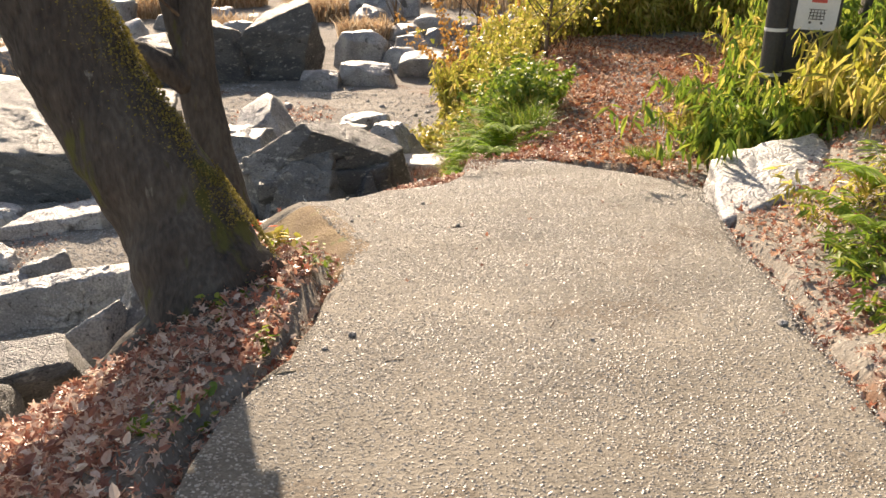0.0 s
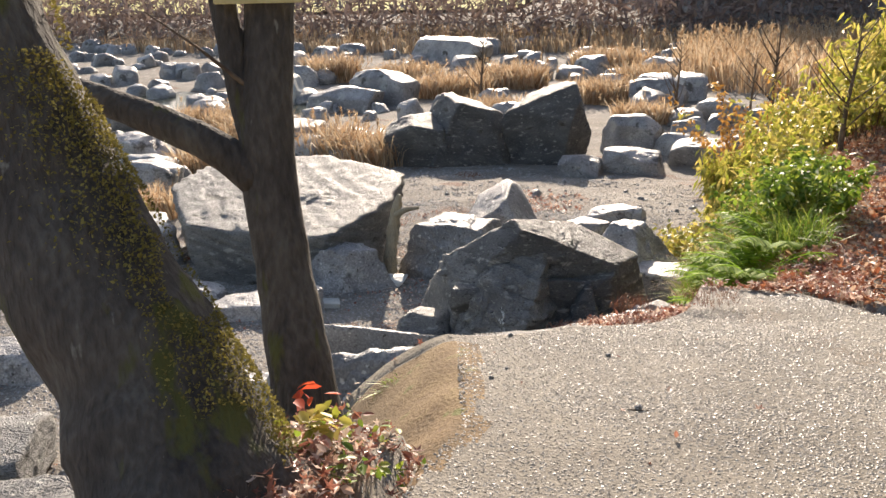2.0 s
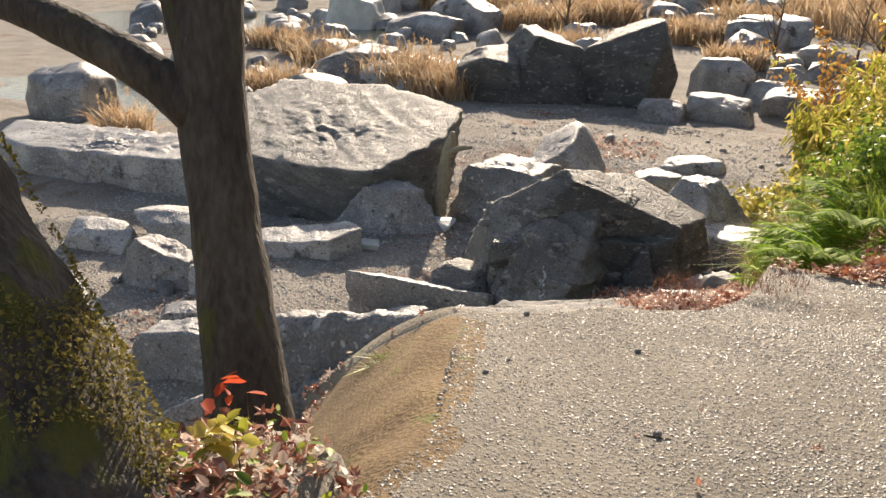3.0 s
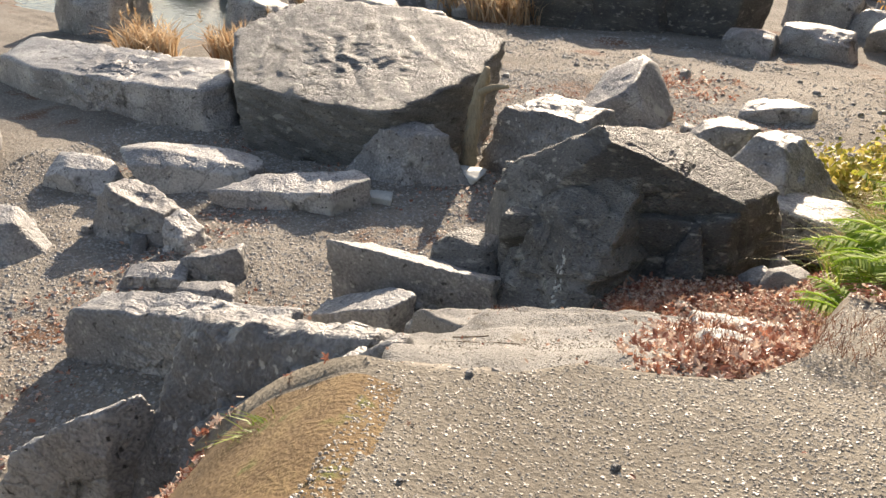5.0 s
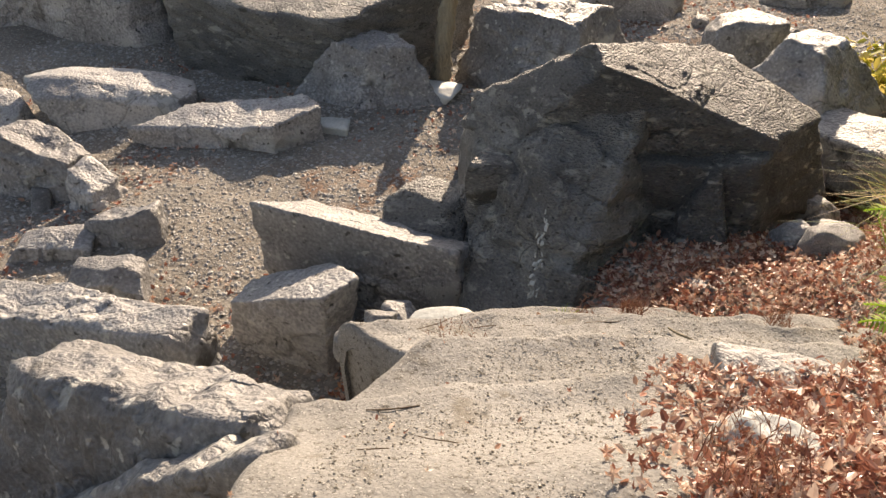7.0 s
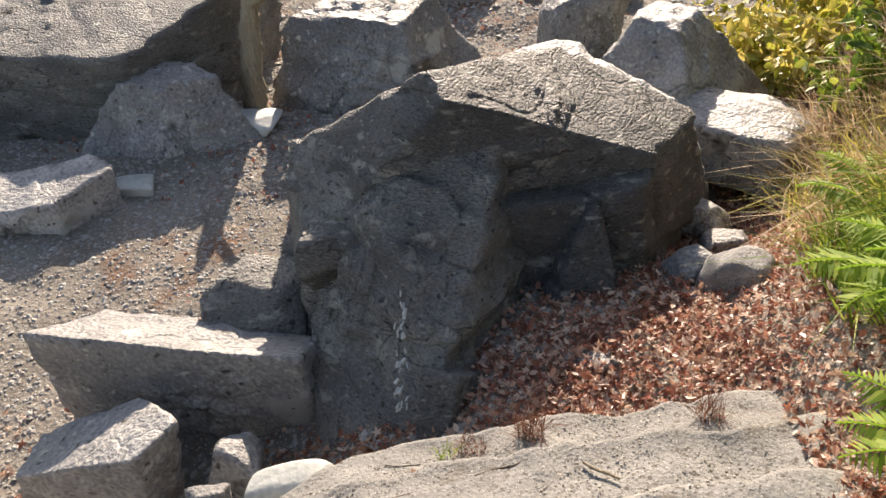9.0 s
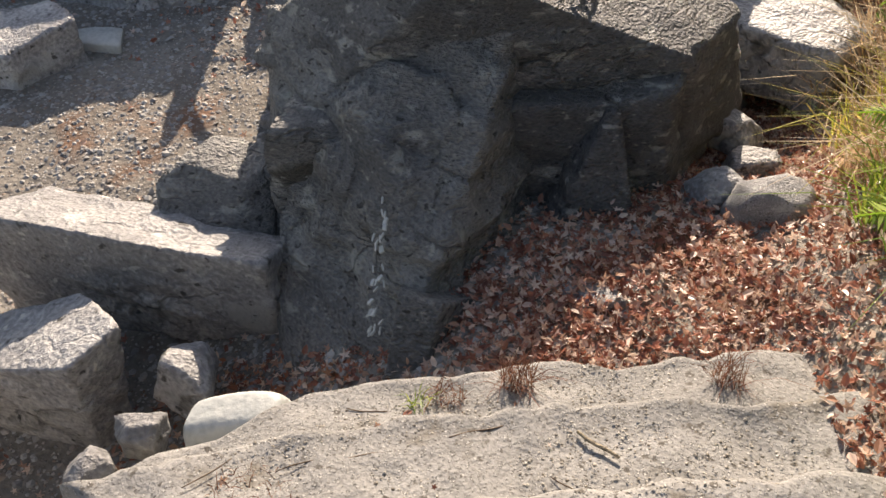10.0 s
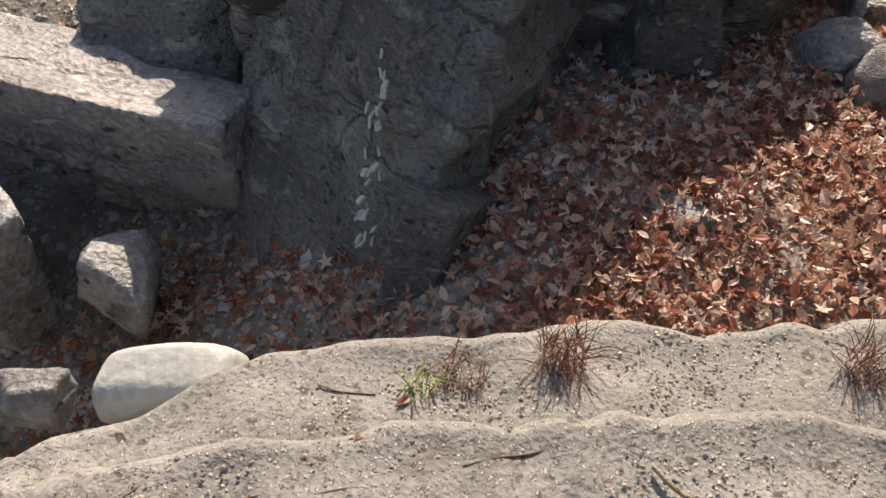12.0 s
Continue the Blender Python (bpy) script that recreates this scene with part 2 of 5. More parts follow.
SCRUB = material("brown winter scrub", [(0.20, 0.145, 0.125), (0.31, 0.23, 0.195), (0.42, 0.33, 0.27)], 0.3, 3, 0.95, 0, "island", 0.2)
FIELD = material("yellow-green rice field", [(0.24, 0.25, 0.05), (0.36, 0.34, 0.08), (0.42, 0.36, 0.13)], 0.2, 3, 0.95, 0.2)
WHITE = material("white plastic film", [(0.66, 0.68, 0.68), (0.74, 0.75, 0.74), (0.8, 0.8, 0.79)], 0.6, 8, 0.35, 0.1)
SIGNWHITE = material("white sign plate", [(0.68, 0.66, 0.62), (0.74, 0.72, 0.68), (0.78, 0.76, 0.72)], 4, 50, 0.45, 0.05)
SIGNYELLOW = material("faded yellow sign plate", [(0.46, 0.38, 0.17), (0.56, 0.47, 0.22), (0.62, 0.53, 0.28)], 4, 50, 0.5, 0.1)
INKRED = material("red ink", [(0.55, 0.07, 0.06), (0.62, 0.10, 0.08), (0.66, 0.13, 0.11)], 9, 50, 0.5, 0)
INKDARK = material("dark ink", [(0.06, 0.05, 0.05), (0.09, 0.075, 0.06), (0.12, 0.1, 0.08)], 9, 50, 0.5, 0)
BLACKPOST = material("black painted steel", [(0.02, 0.02, 0.022), (0.035, 0.034, 0.034), (0.05, 0.048, 0.045)], 3, 50, 0.5, 0.2)
METAL = material("galvanised steel", [(0.45, 0.46, 0.47), (0.55, 0.56, 0.57), (0.6, 0.6, 0.6)], 3, 50, 0.35, 0.1)


def water_material():
    m = bpy.data.materials.new("shallow river water")
    m.use_nodes = True
    n, l = m.node_tree.nodes, m.node_tree.links
    b = n["Principled BSDF"]
    b.inputs["Base Color"].default_value = (0.05, 0.06, 0.045, 1)
    b.inputs["Roughness"].default_value = 0.08
    b.inputs["IOR"].default_value = 1.33
    t = n.new("ShaderNodeTexNoise")
    t.inputs["Scale"].default_value = 5.0
    t.inputs["Detail"].default_value = 4.0
    g = n.new("ShaderNodeNewGeometry")
    l.new(g.outputs["Position"], t.inputs["Vector"])
    k = n.new("ShaderNodeBump")
    k.inputs["Strength"].default_value, k.inputs["Distance"].default_value = 0.6, 0.03
    l.new(t.outputs[0], k.inputs["Height"])
    l.new(k.outputs[0], b.inputs["Normal"])
    return m


WATER = water_material()

# ---- the lie of the land ----
BANK = [(0, -0.9), (4, -0.95), (4.6, -0.95), (5.0, -0.72), (5.3, -0.64), (6.4, -1.05), (6.55, -0.95), (7.0, 0.1), (7.6, 0.5), (8.6, 0.95), (10, 1.15), (12, 1.3), (14, 1.6), (20, 4), (40, 14)]
BANKWIDTH = [(0, 4.0), (3.2, 3.6), (4.2, 2.3), (5, 2.0), (6.5, 1.3), (7.2, 1.1), (8, 1.4), (10, 1.6), (14, 1.6), (30, 4)]
RISE = [(0, 1.95), (6, 2.2), (8, 2.5), (10, 3.3), (14, 5.0), (30, 12)]
RIVER = [(0, -2.7), (9, -2.75), (12, -2.72), (18, -2.95), (22, -3.25), (40, -3.4), (60, -3.2), (66, -1.6), (78, -0.9), (120, 1.6), (170, 3), (400, 40)]
PATH_LEFT = [(-4, -0.85), (2.2, -0.8), (2.7, -0.8), (3.2, -0.62), (4.3, -0.56), (5.1, -0.56), (6.4, -1.02), (6.5, -0.96)]
PATH_RIGHT = [(-4, 1.5), (2.7, 1.56), (3.9, 1.71), (4.7, 1.81), (5.8, 1.92), (6.8, 2.1), (7.4, 1.6), (8.1, 0.85)]


END = [(-1.1, 6.45), (-0.96, 6.48), (-0.63, 6.65), (-0.48, 6.85), (-0.18, 6.93), (0.06, 7.05), (0.19, 7.4), (0.25, 8.1), (3, 8.1)]


def slope(y):
    return np.where(np.asarray(y, float) < 8, -0.22 - 0.115 * np.asarray(y, float), -1.14)


def land(x, y, rough=True):
    x, y = np.broadcast_arrays(np.asarray(x, float), np.asarray(y, float))
    xe, w = line(BANK, y), line(BANKWIDTH, y)
    s = smooth(0, 1, (x - xe + w) / w)
    r = line(RIVER, y) + 0.6 * smooth(2.6, 0.4, np.hypot((x + 0.55) * np.where(x < -0.55, 1.3, 0.8), y - 9.1))
    r = r - 0.35 * np.exp(-(((x + 13) / 4.5) ** 2 + ((y - 19) / 3.5) ** 2)) - 0.3 * np.exp(-(((x + 22) / 8) ** 2 + ((y - 33) / 5) ** 2))
    up = slope(y)
    rx = line(RISE, y)
    up = up + 0.55 * smooth(0, 1.1, x - rx) + 0.4 * np.clip(x - rx - 1.0, 0, 60)
    z = r + (up - r) * s
    if rough:
        z = z + 0.05 * grain2(x, y, 1.3, 1) + 0.02 * grain2(x, y, 5, 2)
    z = z + 0.12 * np.exp(-(((x + 0.95) / 0.35) ** 2) - ((y - 4.2) / 0.6) ** 2)
    left = np.where(y > 6.4, np.interp(y, [p[1] for p in END], [p[0] for p in END]), line(PATH_LEFT, y))
    off = np.clip((left - x) / 0.9, 0, 1)
    z = np.where((y > 4.75) & (y < 6.6) & (x <= left) & (x > left - 0.92), np.minimum(z, slope(y) - 0.12 - 0.74 * off ** 1.35), z)
    on = (x > line(PATH_LEFT, y) - 0.1) & (x < line(PATH_RIGHT, y) + 0.1) & (y < 8.2) & (y > -5)
    return np.where(on & (y < 6.6), up - 0.09, np.where(on, np.minimum(z, up - 0.09), z))


def axis(lo, hi, step, far, grow=1.16):
    a = list(np.arange(lo, hi, step))
    d, v = step, hi
    while v < far:
        a.append(v)
        d *= grow
        v += d
    d, v = step, lo
    while v > -far:
        v -= d
        d *= grow
        a.insert(0, v)
    return np.array(a)


gx, gy = axis(-7, 3.6, 0.06, 1500), axis(-1, 16, 0.07, 1500)
X, Y = np.meshgrid(gx, gy)
ground = new("ground", mesh("ground", np.stack([X, Y, land(X, Y)], -1).reshape(-1, 3), sheet(len(gx), len(gy)), GROUND))
tagged(ground, "bare brown gravelly river soil with scattered leaves", "ground", kind="structure")

# ---- concrete path with a mossy flank ----
ys = np.arange(-4, 8.25, 0.05)
us = np.linspace(0, 1, 64)
SKIRT = 14


def path_top(x, y):
    return slope(y) + 0.012 * grain2(x, y, 2.2, 5) - 0.05 * smooth(0.5, -0.6, x) * smooth(4.5, 6.5, y)


rows, slots = [], []
for y in ys:
    a, b = float(line(PATH_LEFT, y)), float(line(PATH_RIGHT, y))
    if y > 6.4:
        a = float(np.interp(y, [p[1] for p in END], [p[0] for p in END]))
    a, b = a + 0.03 * float(grain2(a, y, 3, 8)), b + 0.04 * float(grain2(b, y, 2.5, 9))
    b = max(b, a + 0.02)
    x = a + (b - a) * us
    z = path_top(x, y) - 0.10 * (np.clip((us - 0.985) / 0.015, 0, 1)) ** 2
    k = np.linspace(1, 0, SKIRT, endpoint=False)
    low = float(smooth(4.3, 5.6, y) * smooth(6.75, 6.45, y))
    reach = 0.06 + 0.85 * low
    drop = 0.14 + 0.62 * low
    sx = a - reach * k
    sz = path_top(a, y) - drop * k ** 1.35 + 0.02 * grain2(sx, y, 4, 6)
    rows.append(np.stack([np.r_[sx, x], np.full(SKIRT + 64, y), np.r_[sz, z]], -1))
last = rows[-1].copy()
last[:, 2] -= 0.3
rows.append(last)
quads = sheet(SKIRT + 64, len(rows))
me = mesh("pavement", np.concatenate(rows), quads, [CONCRETE, MOSS])
cols = quads[:, 0] % (SKIRT + 64)
rowi = quads[:, 0] // (SKIRT + 64)
me.polygons.foreach_set("material_index", ((cols < SKIRT + np.round(1.2 + 2.2 * grain2(rowi * 0.05, cols * 0.03, 4.0, 19))) & (rowi > 168 + 4 * grain2(cols * 0.1, 0 * cols, 3, 20)) & (rowi < 207)).astype(np.int32))
pavement = tagged(new("pavement", me), "worn exposed-aggregate concrete path with a brown mossy flank", "path", kind="structure")

# ---- rough concrete steps ----
EDGES = [
    ([(-1.12, 6.62), (-0.63, 6.75), (-0.2, 7.0), (0.15, 7.25), (0.4, 7.6)], -1.06),
    ([(-1.42, 7.18), (-1.0, 7.52), (-0.5, 7.85), (0.0, 8.12), (0.4, 8.3)], -1.42),
    ([(-1.35, 7.82), (-1.05, 8.02), (-0.56, 8.29), (-0.24, 8.42), (0.35, 8.62)], -1.60),
    ([(-1.79, 7.96), (-1.42, 8.24), (-1.05, 8.46), (-0.7, 8.6), (0.25, 8.98)], -1.79),
    ([(-1.80, 8.1), (-1.45, 8.5), (-0.87, 8.82), (-0.35, 9.04), (0.15, 9.22)], -1.95),
]


def along(pts, u):
    p = np.array(pts)
    d = np.r_[0, np.cumsum(np.hypot(*np.diff(p, axis=0).T))]
    return np.stack([np.interp(u * d[-1], d, p[:, 0]), np.interp(u * d[-1], d, p[:, 1])], -1)


def step(i):
    (back, zb), (front, zf) = EDGES[i - 1], EDGES[i]
    u = np.linspace(0, 1, 90)
    B, A = along(back, u), along(front, u)
    n = A - B
    n = n / np.linalg.norm(n, axis=1)[:, None]
    wob = 0.025 * grain(np.stack([u * 3, 0 * u + i, 0 * u], 1), 3, 31 + i) + 0.012 * grain(np.stack([u * 3, 0 * u + i, 0 * u], 1), 11, 35)
    A = A + n * wob[:, None]
    out = []
    rise = zb - zf if i == 1 else 0.05
    for k in np.linspace(-0.15, 1, 30):
        p = B + (A - B) * k
        z = zf + rise * (1 - smooth(0, 1, k)) * (0.85 if i == 1 else 1) + 0.018 * grain2(p[:, 0], p[:, 1], 5, 40) + 0.006 * grain2(p[:, 0], p[:, 1], 17, 41)
        out.append(np.c_[p, z])
    lip = out[-1].copy()
    for dn, dz in ((0.012, -0.006), (0.026, -0.022), (0.034, -0.05), (0.03, -0.11), (0.02, -0.2), (0.0, -0.42)):
        q = lip.copy()
        q[:, :2] += n * (dn + 0.012 * grain(np.c_[q[:, :2], np.full(90, dz)], 9, 50 + i))[:, None]
        q[:, 2] += dz
        out.append(q)
    grid = np.stack(out)
    left = grid[:, :1].copy()
    for dx, dz in ((0.03, -0.03), (0.05, -0.12), (0.03, -0.5)):
        q = grid[:, :1].copy()
        q[..., 0] -= dx
        q[..., 2] += dz
        left = np.concatenate([q, left], 1)
    grid = np.concatenate([left[:, :-1], grid], 1)
    ob = new("stone_step", mesh("stone_step", grid.reshape(-1, 3), sheet(grid.shape[1], grid.shape[0])[:, ::-1], STEPS))
    return tagged(ob, "worn sandy concrete step with an uneven rounded edge", "step", "steps down to the river", "structure")


for i in range(1, 5):
    step(i)


def tread(x, y):
    """Height of the steps at a place, or far below where there are none."""
    z = np.full(np.shape(x), -99.0)
    for i in range(1, 5):
        (back, zb), (front, zf) = EDGES[i - 1], EDGES[i]
        yb = np.interp(x, [p[0] for p in back], [p[1] for p in back])
        yf = np.interp(x, [p[0] for p in front], [p[1] for p in front])
        k = np.clip((y - yb) / np.maximum(yf - yb, 1e-3), 0, 1)
        rise = (zb - zf) * 0.85 if i == 1 else 0.05
        on = (y >= yb - 0.05) & (y < yf) & (x > front[0][0]) & (x < 0.3)
        z = np.where(on, np.maximum(z, zf + rise * (1 - smooth(0, 1, k))), z)
    return z


def top(x, y):
    x, y = np.asarray(x, float), np.asarray(y, float)
    left = np.where(y > 6.4, np.interp(y, [p[1] for p in END], [p[0] for p in END]), line(PATH_LEFT, y))
    on = (x > left) & (x < line(PATH_RIGHT, y)) & (y < 8.1)
    flank = (y > 4.6) & (y < 6.5) & (x > left - 0.9) & (x <= left)
    k = np.clip((left - x) / 0.9, 0, 1)
    z = np.where(on, path_top(x, y), np.maximum(land(x, y), tread(x, y)))
    return np.where(flank, np.maximum(z, path_top(left, y) - 0.76 * k ** 1.35), z)


# ---- rocks ----
def ball(n):
    """Directions and quads of a cube blown up to a sphere, n cells an edge."""
    a = np.tan(np.linspace(-1, 1, n + 1) * math.pi / 4)
    U, V = np.meshgrid(a, a)
    one = np.ones_like(U)
    vs, fs, k = [], [], 0
    for s in (1, -1):
        for order in ((one * s, U * s, V), (V, one * s, U * s), (U * s, V, one * s)):
            vs.append(np.stack(order, -1).reshape(-1, 3))
            fs.append(sheet(n + 1, n + 1) + k)
            k += (n + 1) ** 2
    v, f = np.concatenate(vs), np.concatenate(fs)
    v = v / np.linalg.norm(v, axis=1)[:, None]
    key, back = np.unique(np.round(v, 5), axis=0, return_inverse=True)
    return key, back.reshape(-1)[f]


BALLS = {n: ball(n) for n in (5, 8, 12, 22, 40, 64)}


def rock_shape(size, seed, n=22, cuts=6, rough=0.06, soft=80.0, chips=(), mat=None, strata=0.0, jitter=0.15, facets=16):
    """A boulder: a block of that size, its faces tilted and its corners broken off by flat cuts, edges worn."""
    rng = np.random.default_rng(seed)
    u, f = BALLS[n]
    half = np.array(size) / 2
    normals, dist = [], []
    for ax in range(3):
        for s in (1, -1):
            d = np.zeros(3)
            d[ax] = s
            d = d + rng.normal(0, jitter, 3) * (ax != 2 or s > 0)
            d /= np.linalg.norm(d)
            normals.append(d)
            dist.append(1.0)
    for _ in range(cuts):
        d = rng.normal(0, 1, 3)
        d[2] = abs(d[2]) * 1.3
        d /= np.linalg.norm(d)
        normals.append(d)
        dist.append(rng.uniform(0.92, 1.22))
    for _ in range(facets):
        d = rng.normal(0, 1, 3)
        d[2] = abs(d[2])
        d /= np.linalg.norm(d)
        normals.append(d)
        dist.append(np.sum(np.abs(d)) ** 0.85 * rng.uniform(0.84, 1.0))
    for c in chips:
        d = np.array(c[:3], float)
        normals.append(d / np.linalg.norm(d))
        dist.append(c[3])
    N, D = np.array(normals), np.array(dist)
    q = np.clip(u @ N.T / D, 1e-3, None)
    r = 1 / (np.sum(q ** soft, axis=1) ** (1 / soft))
    p = u * r[:, None] * half
    m = float(np.mean(half))
    o = rng.uniform(0, 50, 3)
    e = rough * m * (0.8 * grain(p / m + o, 1.7, seed) + 0.35 * grain(p / m + o, 4.1, seed + 1) + 0.3 * grain(p / m + o, 9.5, seed + 2) + 0.16 * grain(p / m + o, 21, seed + 3))
    step_h = grain(p / m + o, 3.0, seed + 5)
    e = e + rough * m * 0.5 * (np.floor(step_h * 4) / 4 - step_h)
    ridge = 1 - np.abs(grain(p / m + o, 2.6, seed + 7))
    e = e - rough * m * 0.9 * np.clip(ridge - 0.9, 0, 1) * 1.2
    if strata:
        h = p @ np.array([0.25, 0.2, 0.95]) / m + 0.2 * grain(p / m + o, 1.5, seed + 9)
        e = e + strata * m * (np.abs(((h * 5) % 1) - 0.5) - 0.25)
    p = p + u * e[:, None]
    return mesh("boulder", p, f, mat or ROCK)


def hewn(centre, planes, seed, n=64, rough=0.03, soft=70.0, mat=None, strata=0.03):
    """A rock bounded by flat faces, each given by its normal and a place on it, with broken relief."""
    u, f = BALLS[n]
    c = np.array(centre, float)
    q = []
    for normal, place in planes:
        d = np.array(normal, float) / np.linalg.norm(normal)
        q.append(u @ d / max(0.05, float(d @ (np.array(place, float) - c))))
    q = np.clip(np.stack(q, 1), 1e-3, None)
    top_q = np.max(q, axis=1)
    r = 1 / (top_q * np.sum((q / top_q[:, None]) ** soft, axis=1) ** (1 / soft))
    p = u * r[:, None]
    w = p + 0.12 * np.stack([grain(p, 3.0, seed + 20 + k) for k in range(3)], 1)
    e = rough * (grain(p, 2.2, seed) + 0.28 * grain(p, 12, seed + 2) + 0.14 * grain(p, 30, seed + 3))
    e = e + rough * 1.5 * (0.35 - np.abs(grain(w, 3.4, seed + 1))) + rough * 0.8 * (0.35 - np.abs(grain(w * [1, 1, 1.6], 7.5, seed + 4)))
    ledge = grain(w * [0.7, 0.7, 1.8], 3.8, seed + 6)
    e = e + rough * 0.9 * (np.floor(ledge * 4) / 4 - ledge)
    e = e - rough * 4 * np.clip(1 - np.abs(grain(p * [1.6, 1, 0.7], 3.2, seed + 7)) - 0.9, 0, 1)
    h = p @ np.array([0.3, 0.1, 0.95]) * 7 + 0.6 * grain(p, 2.0, seed + 9)
    e = e + strata * (np.abs((h % 1) - 0.5) - 0.25)
    return mesh("boulder", p + u * e[:, None], f, mat or BOULDER), pose(*centre)


def rock(x, y, z, size, rz=0, rx=0, ry=0, seed=1, label="grey weathered river boulder", name="boulder", group="", **kw):
    """z is the height of its middle."""
    kw.setdefault("facets", 3 if max(size) < 0.8 else 10)
    ob = new(name, rock_shape(size, seed, **kw))
    ob.matrix_basis = pose(x, y, z, rx, ry, rz)
    return tagged(ob, label, "rock", group)


def crag(brow, foot, splay, seed, label, n=40, rough=0.03, mat=None, strata=0.02, soft=90.0):
    """A broken block: brow holds the corners of its top, foot is its lowest height, splay how far the sides lean out."""
    c = np.array(brow, float)
    mid = c.mean(0)
    normal = np.linalg.svd(c - mid)[2][2]
    normal = normal * np.sign(normal[2])
    a = np.arctan2(c[:, 1] - mid[1], c[:, 0] - mid[0])
    c = c[np.argsort(a)]
    planes = [(normal, mid), ((0, 0, -1), (0, 0, foot))]
    lean = np.random.default_rng(seed).uniform(-0.12, 0.12, len(c))
    for k in range(len(c)):
        p, q = c[k], c[(k + 1) % len(c)]
        planes.append(((q[1] - p[1], p[0] - q[0], (splay + lean[k]) * math.hypot(q[1] - p[1], q[0] - p[0])), (p + q) / 2))
    me, m = hewn((mid[0], mid[1], (mid[2] + foot) / 2), planes, seed, n, rough, soft, mat or ROCK, strata)
    ob = new("boulder", me)
    ob.matrix_basis = m
    return tagged(ob, label, "rock")


# the great split boulder beside the steps
great = tagged(new("great_boulder"), "massive dark split boulder with a lit flat top slab", "rock")
UPPER_LEFT = ((-0.34, -0.65, 0.67), (-1.75, 9.7, -1.75))
BACK_LEFT = ((-0.45, 0.45, 0.77), (-1.63, 10.11, -1.29))
me, m = hewn((-1.68, 9.7, -2.2), [((0.04, -0.48, 0.87), (-1.55, 9.2, -2.05)), UPPER_LEFT, BACK_LEFT, ((-0.87, -0.48, 0.12), (-1.97, 9.25, -2.2)), ((0.97, -0.12, 0.2), (-1.27, 9.2, -2.15)), ((-0.1, -1, 0.15), (-1.5, 8.87, -2.25)), ((0.1, 1, 0.1), (-1.7, 10.8, -2)), ((0, 0, -1), (-1.7, 9.7, -2.9)), ((0.47, -0.06, 0.88), (-1.63, 10.11, -1.33))], 11, rough=0.042, strata=0.05)
part("boulder_body", me, great, "dark rock with pale lichen and a quartz seam", m)
me, m = hewn((-1.3, 10.3, -1.75), [((0.45, -0.06, 0.89), (-1.63, 10.11, -1.29)), ((0.45, -0.88, 0.08), (-1.49, 9.98, -1.45)), UPPER_LEFT, BACK_LEFT, ((-0.1, -0.35, -0.93), (-1.1, 9.95, -2.02)), ((0.95, -0.25, 0.1), (-0.64, 10.35, -1.8)), ((0.1, 0.9, 0.3), (-1.2, 10.95, -1.75)), ((-0.9, 0.1, 0.3), (-2.34, 10.1, -1.75))], 12, rough=0.022, strata=0.045)
part("top_slab", me, great, "overhanging slab with a cracked sunlit top", m)
me, m = hewn((-1.2, 10.45, -2.35), [((0.45, -0.88, 0.15), (-1.1, 9.93, -2.2)), ((1, -0.2, 0.1), (-0.6, 10.4, -2.3)), ((0, 1, 0), (-1.1, 10.9, -2.3)), ((-1, 0, 0), (-2.1, 10.4, -2.3)), ((0, 0, 1), (-1, 10.4, -1.85)), ((0, 0, -1), (-1, 10.4, -2.95))], 13, n=40, rough=0.03)
part("boulder_root", me, great, "", m)
me, m = hewn((-0.88, 9.95, -2.3), [((0.4, -0.7, 0.6), (-0.88, 9.82, -2.18)), ((0.9, 0.3, 0.2), (-0.72, 9.9, -2.2)), ((-0.7, -0.3, 0.5), (-1.06, 9.9, -2.2)), ((0, 1, 0.3), (-0.85, 10.2, -2.2)), ((0, 0, -1), (-0.85, 9.9, -2.6))], 17, n=22, rough=0.02)
part("wedge", me, great, "paler slanted wedge under the overhang", m)
me, m = hewn((-1.29, 8.98, -2.3), [((0.1, -0.75, 0.65), (-1.29, 8.9, -2.2)), ((0.95, -0.2, 0.15), (-1.2, 8.95, -2.3)), ((-0.95, -0.2, 0.1), (-1.39, 8.95, -2.3)), ((0, 0.6, 0.8), (-1.29, 9.1, -2.08)), ((0, 0, -1), (-1.29, 9, -2.6))], 18, n=22, rough=0.012, strata=0.01)
part("splinter", me, great, "", m)
seam = [(-1.62, 9.62, -1.80), (-1.56, 9.42, -1.92), (-1.53, 9.25, -2.015), (-1.48, 9.08, -2.11), (-1.43, 8.93, -2.195)]
rng = np.random.default_rng(5)
for i in range(44):
    k = rng.uniform(0, 3.99)
    a, b = np.array(seam[int(k)]), np.array(seam[int(k) + 1])
    p = a + (b - a) * (k % 1) + rng.normal(0, 0.014, 3) * [1, 0, 0]
    part("quartz_fleck", rock_shape((0.007 + 0.007 * (i % 4 == 0), 0.026, 0.010), 700 + i, n=5, cuts=2, mat=PALE), great, "pale quartz", pose(*p, 29, 0, rng.uniform(-35, 35)))

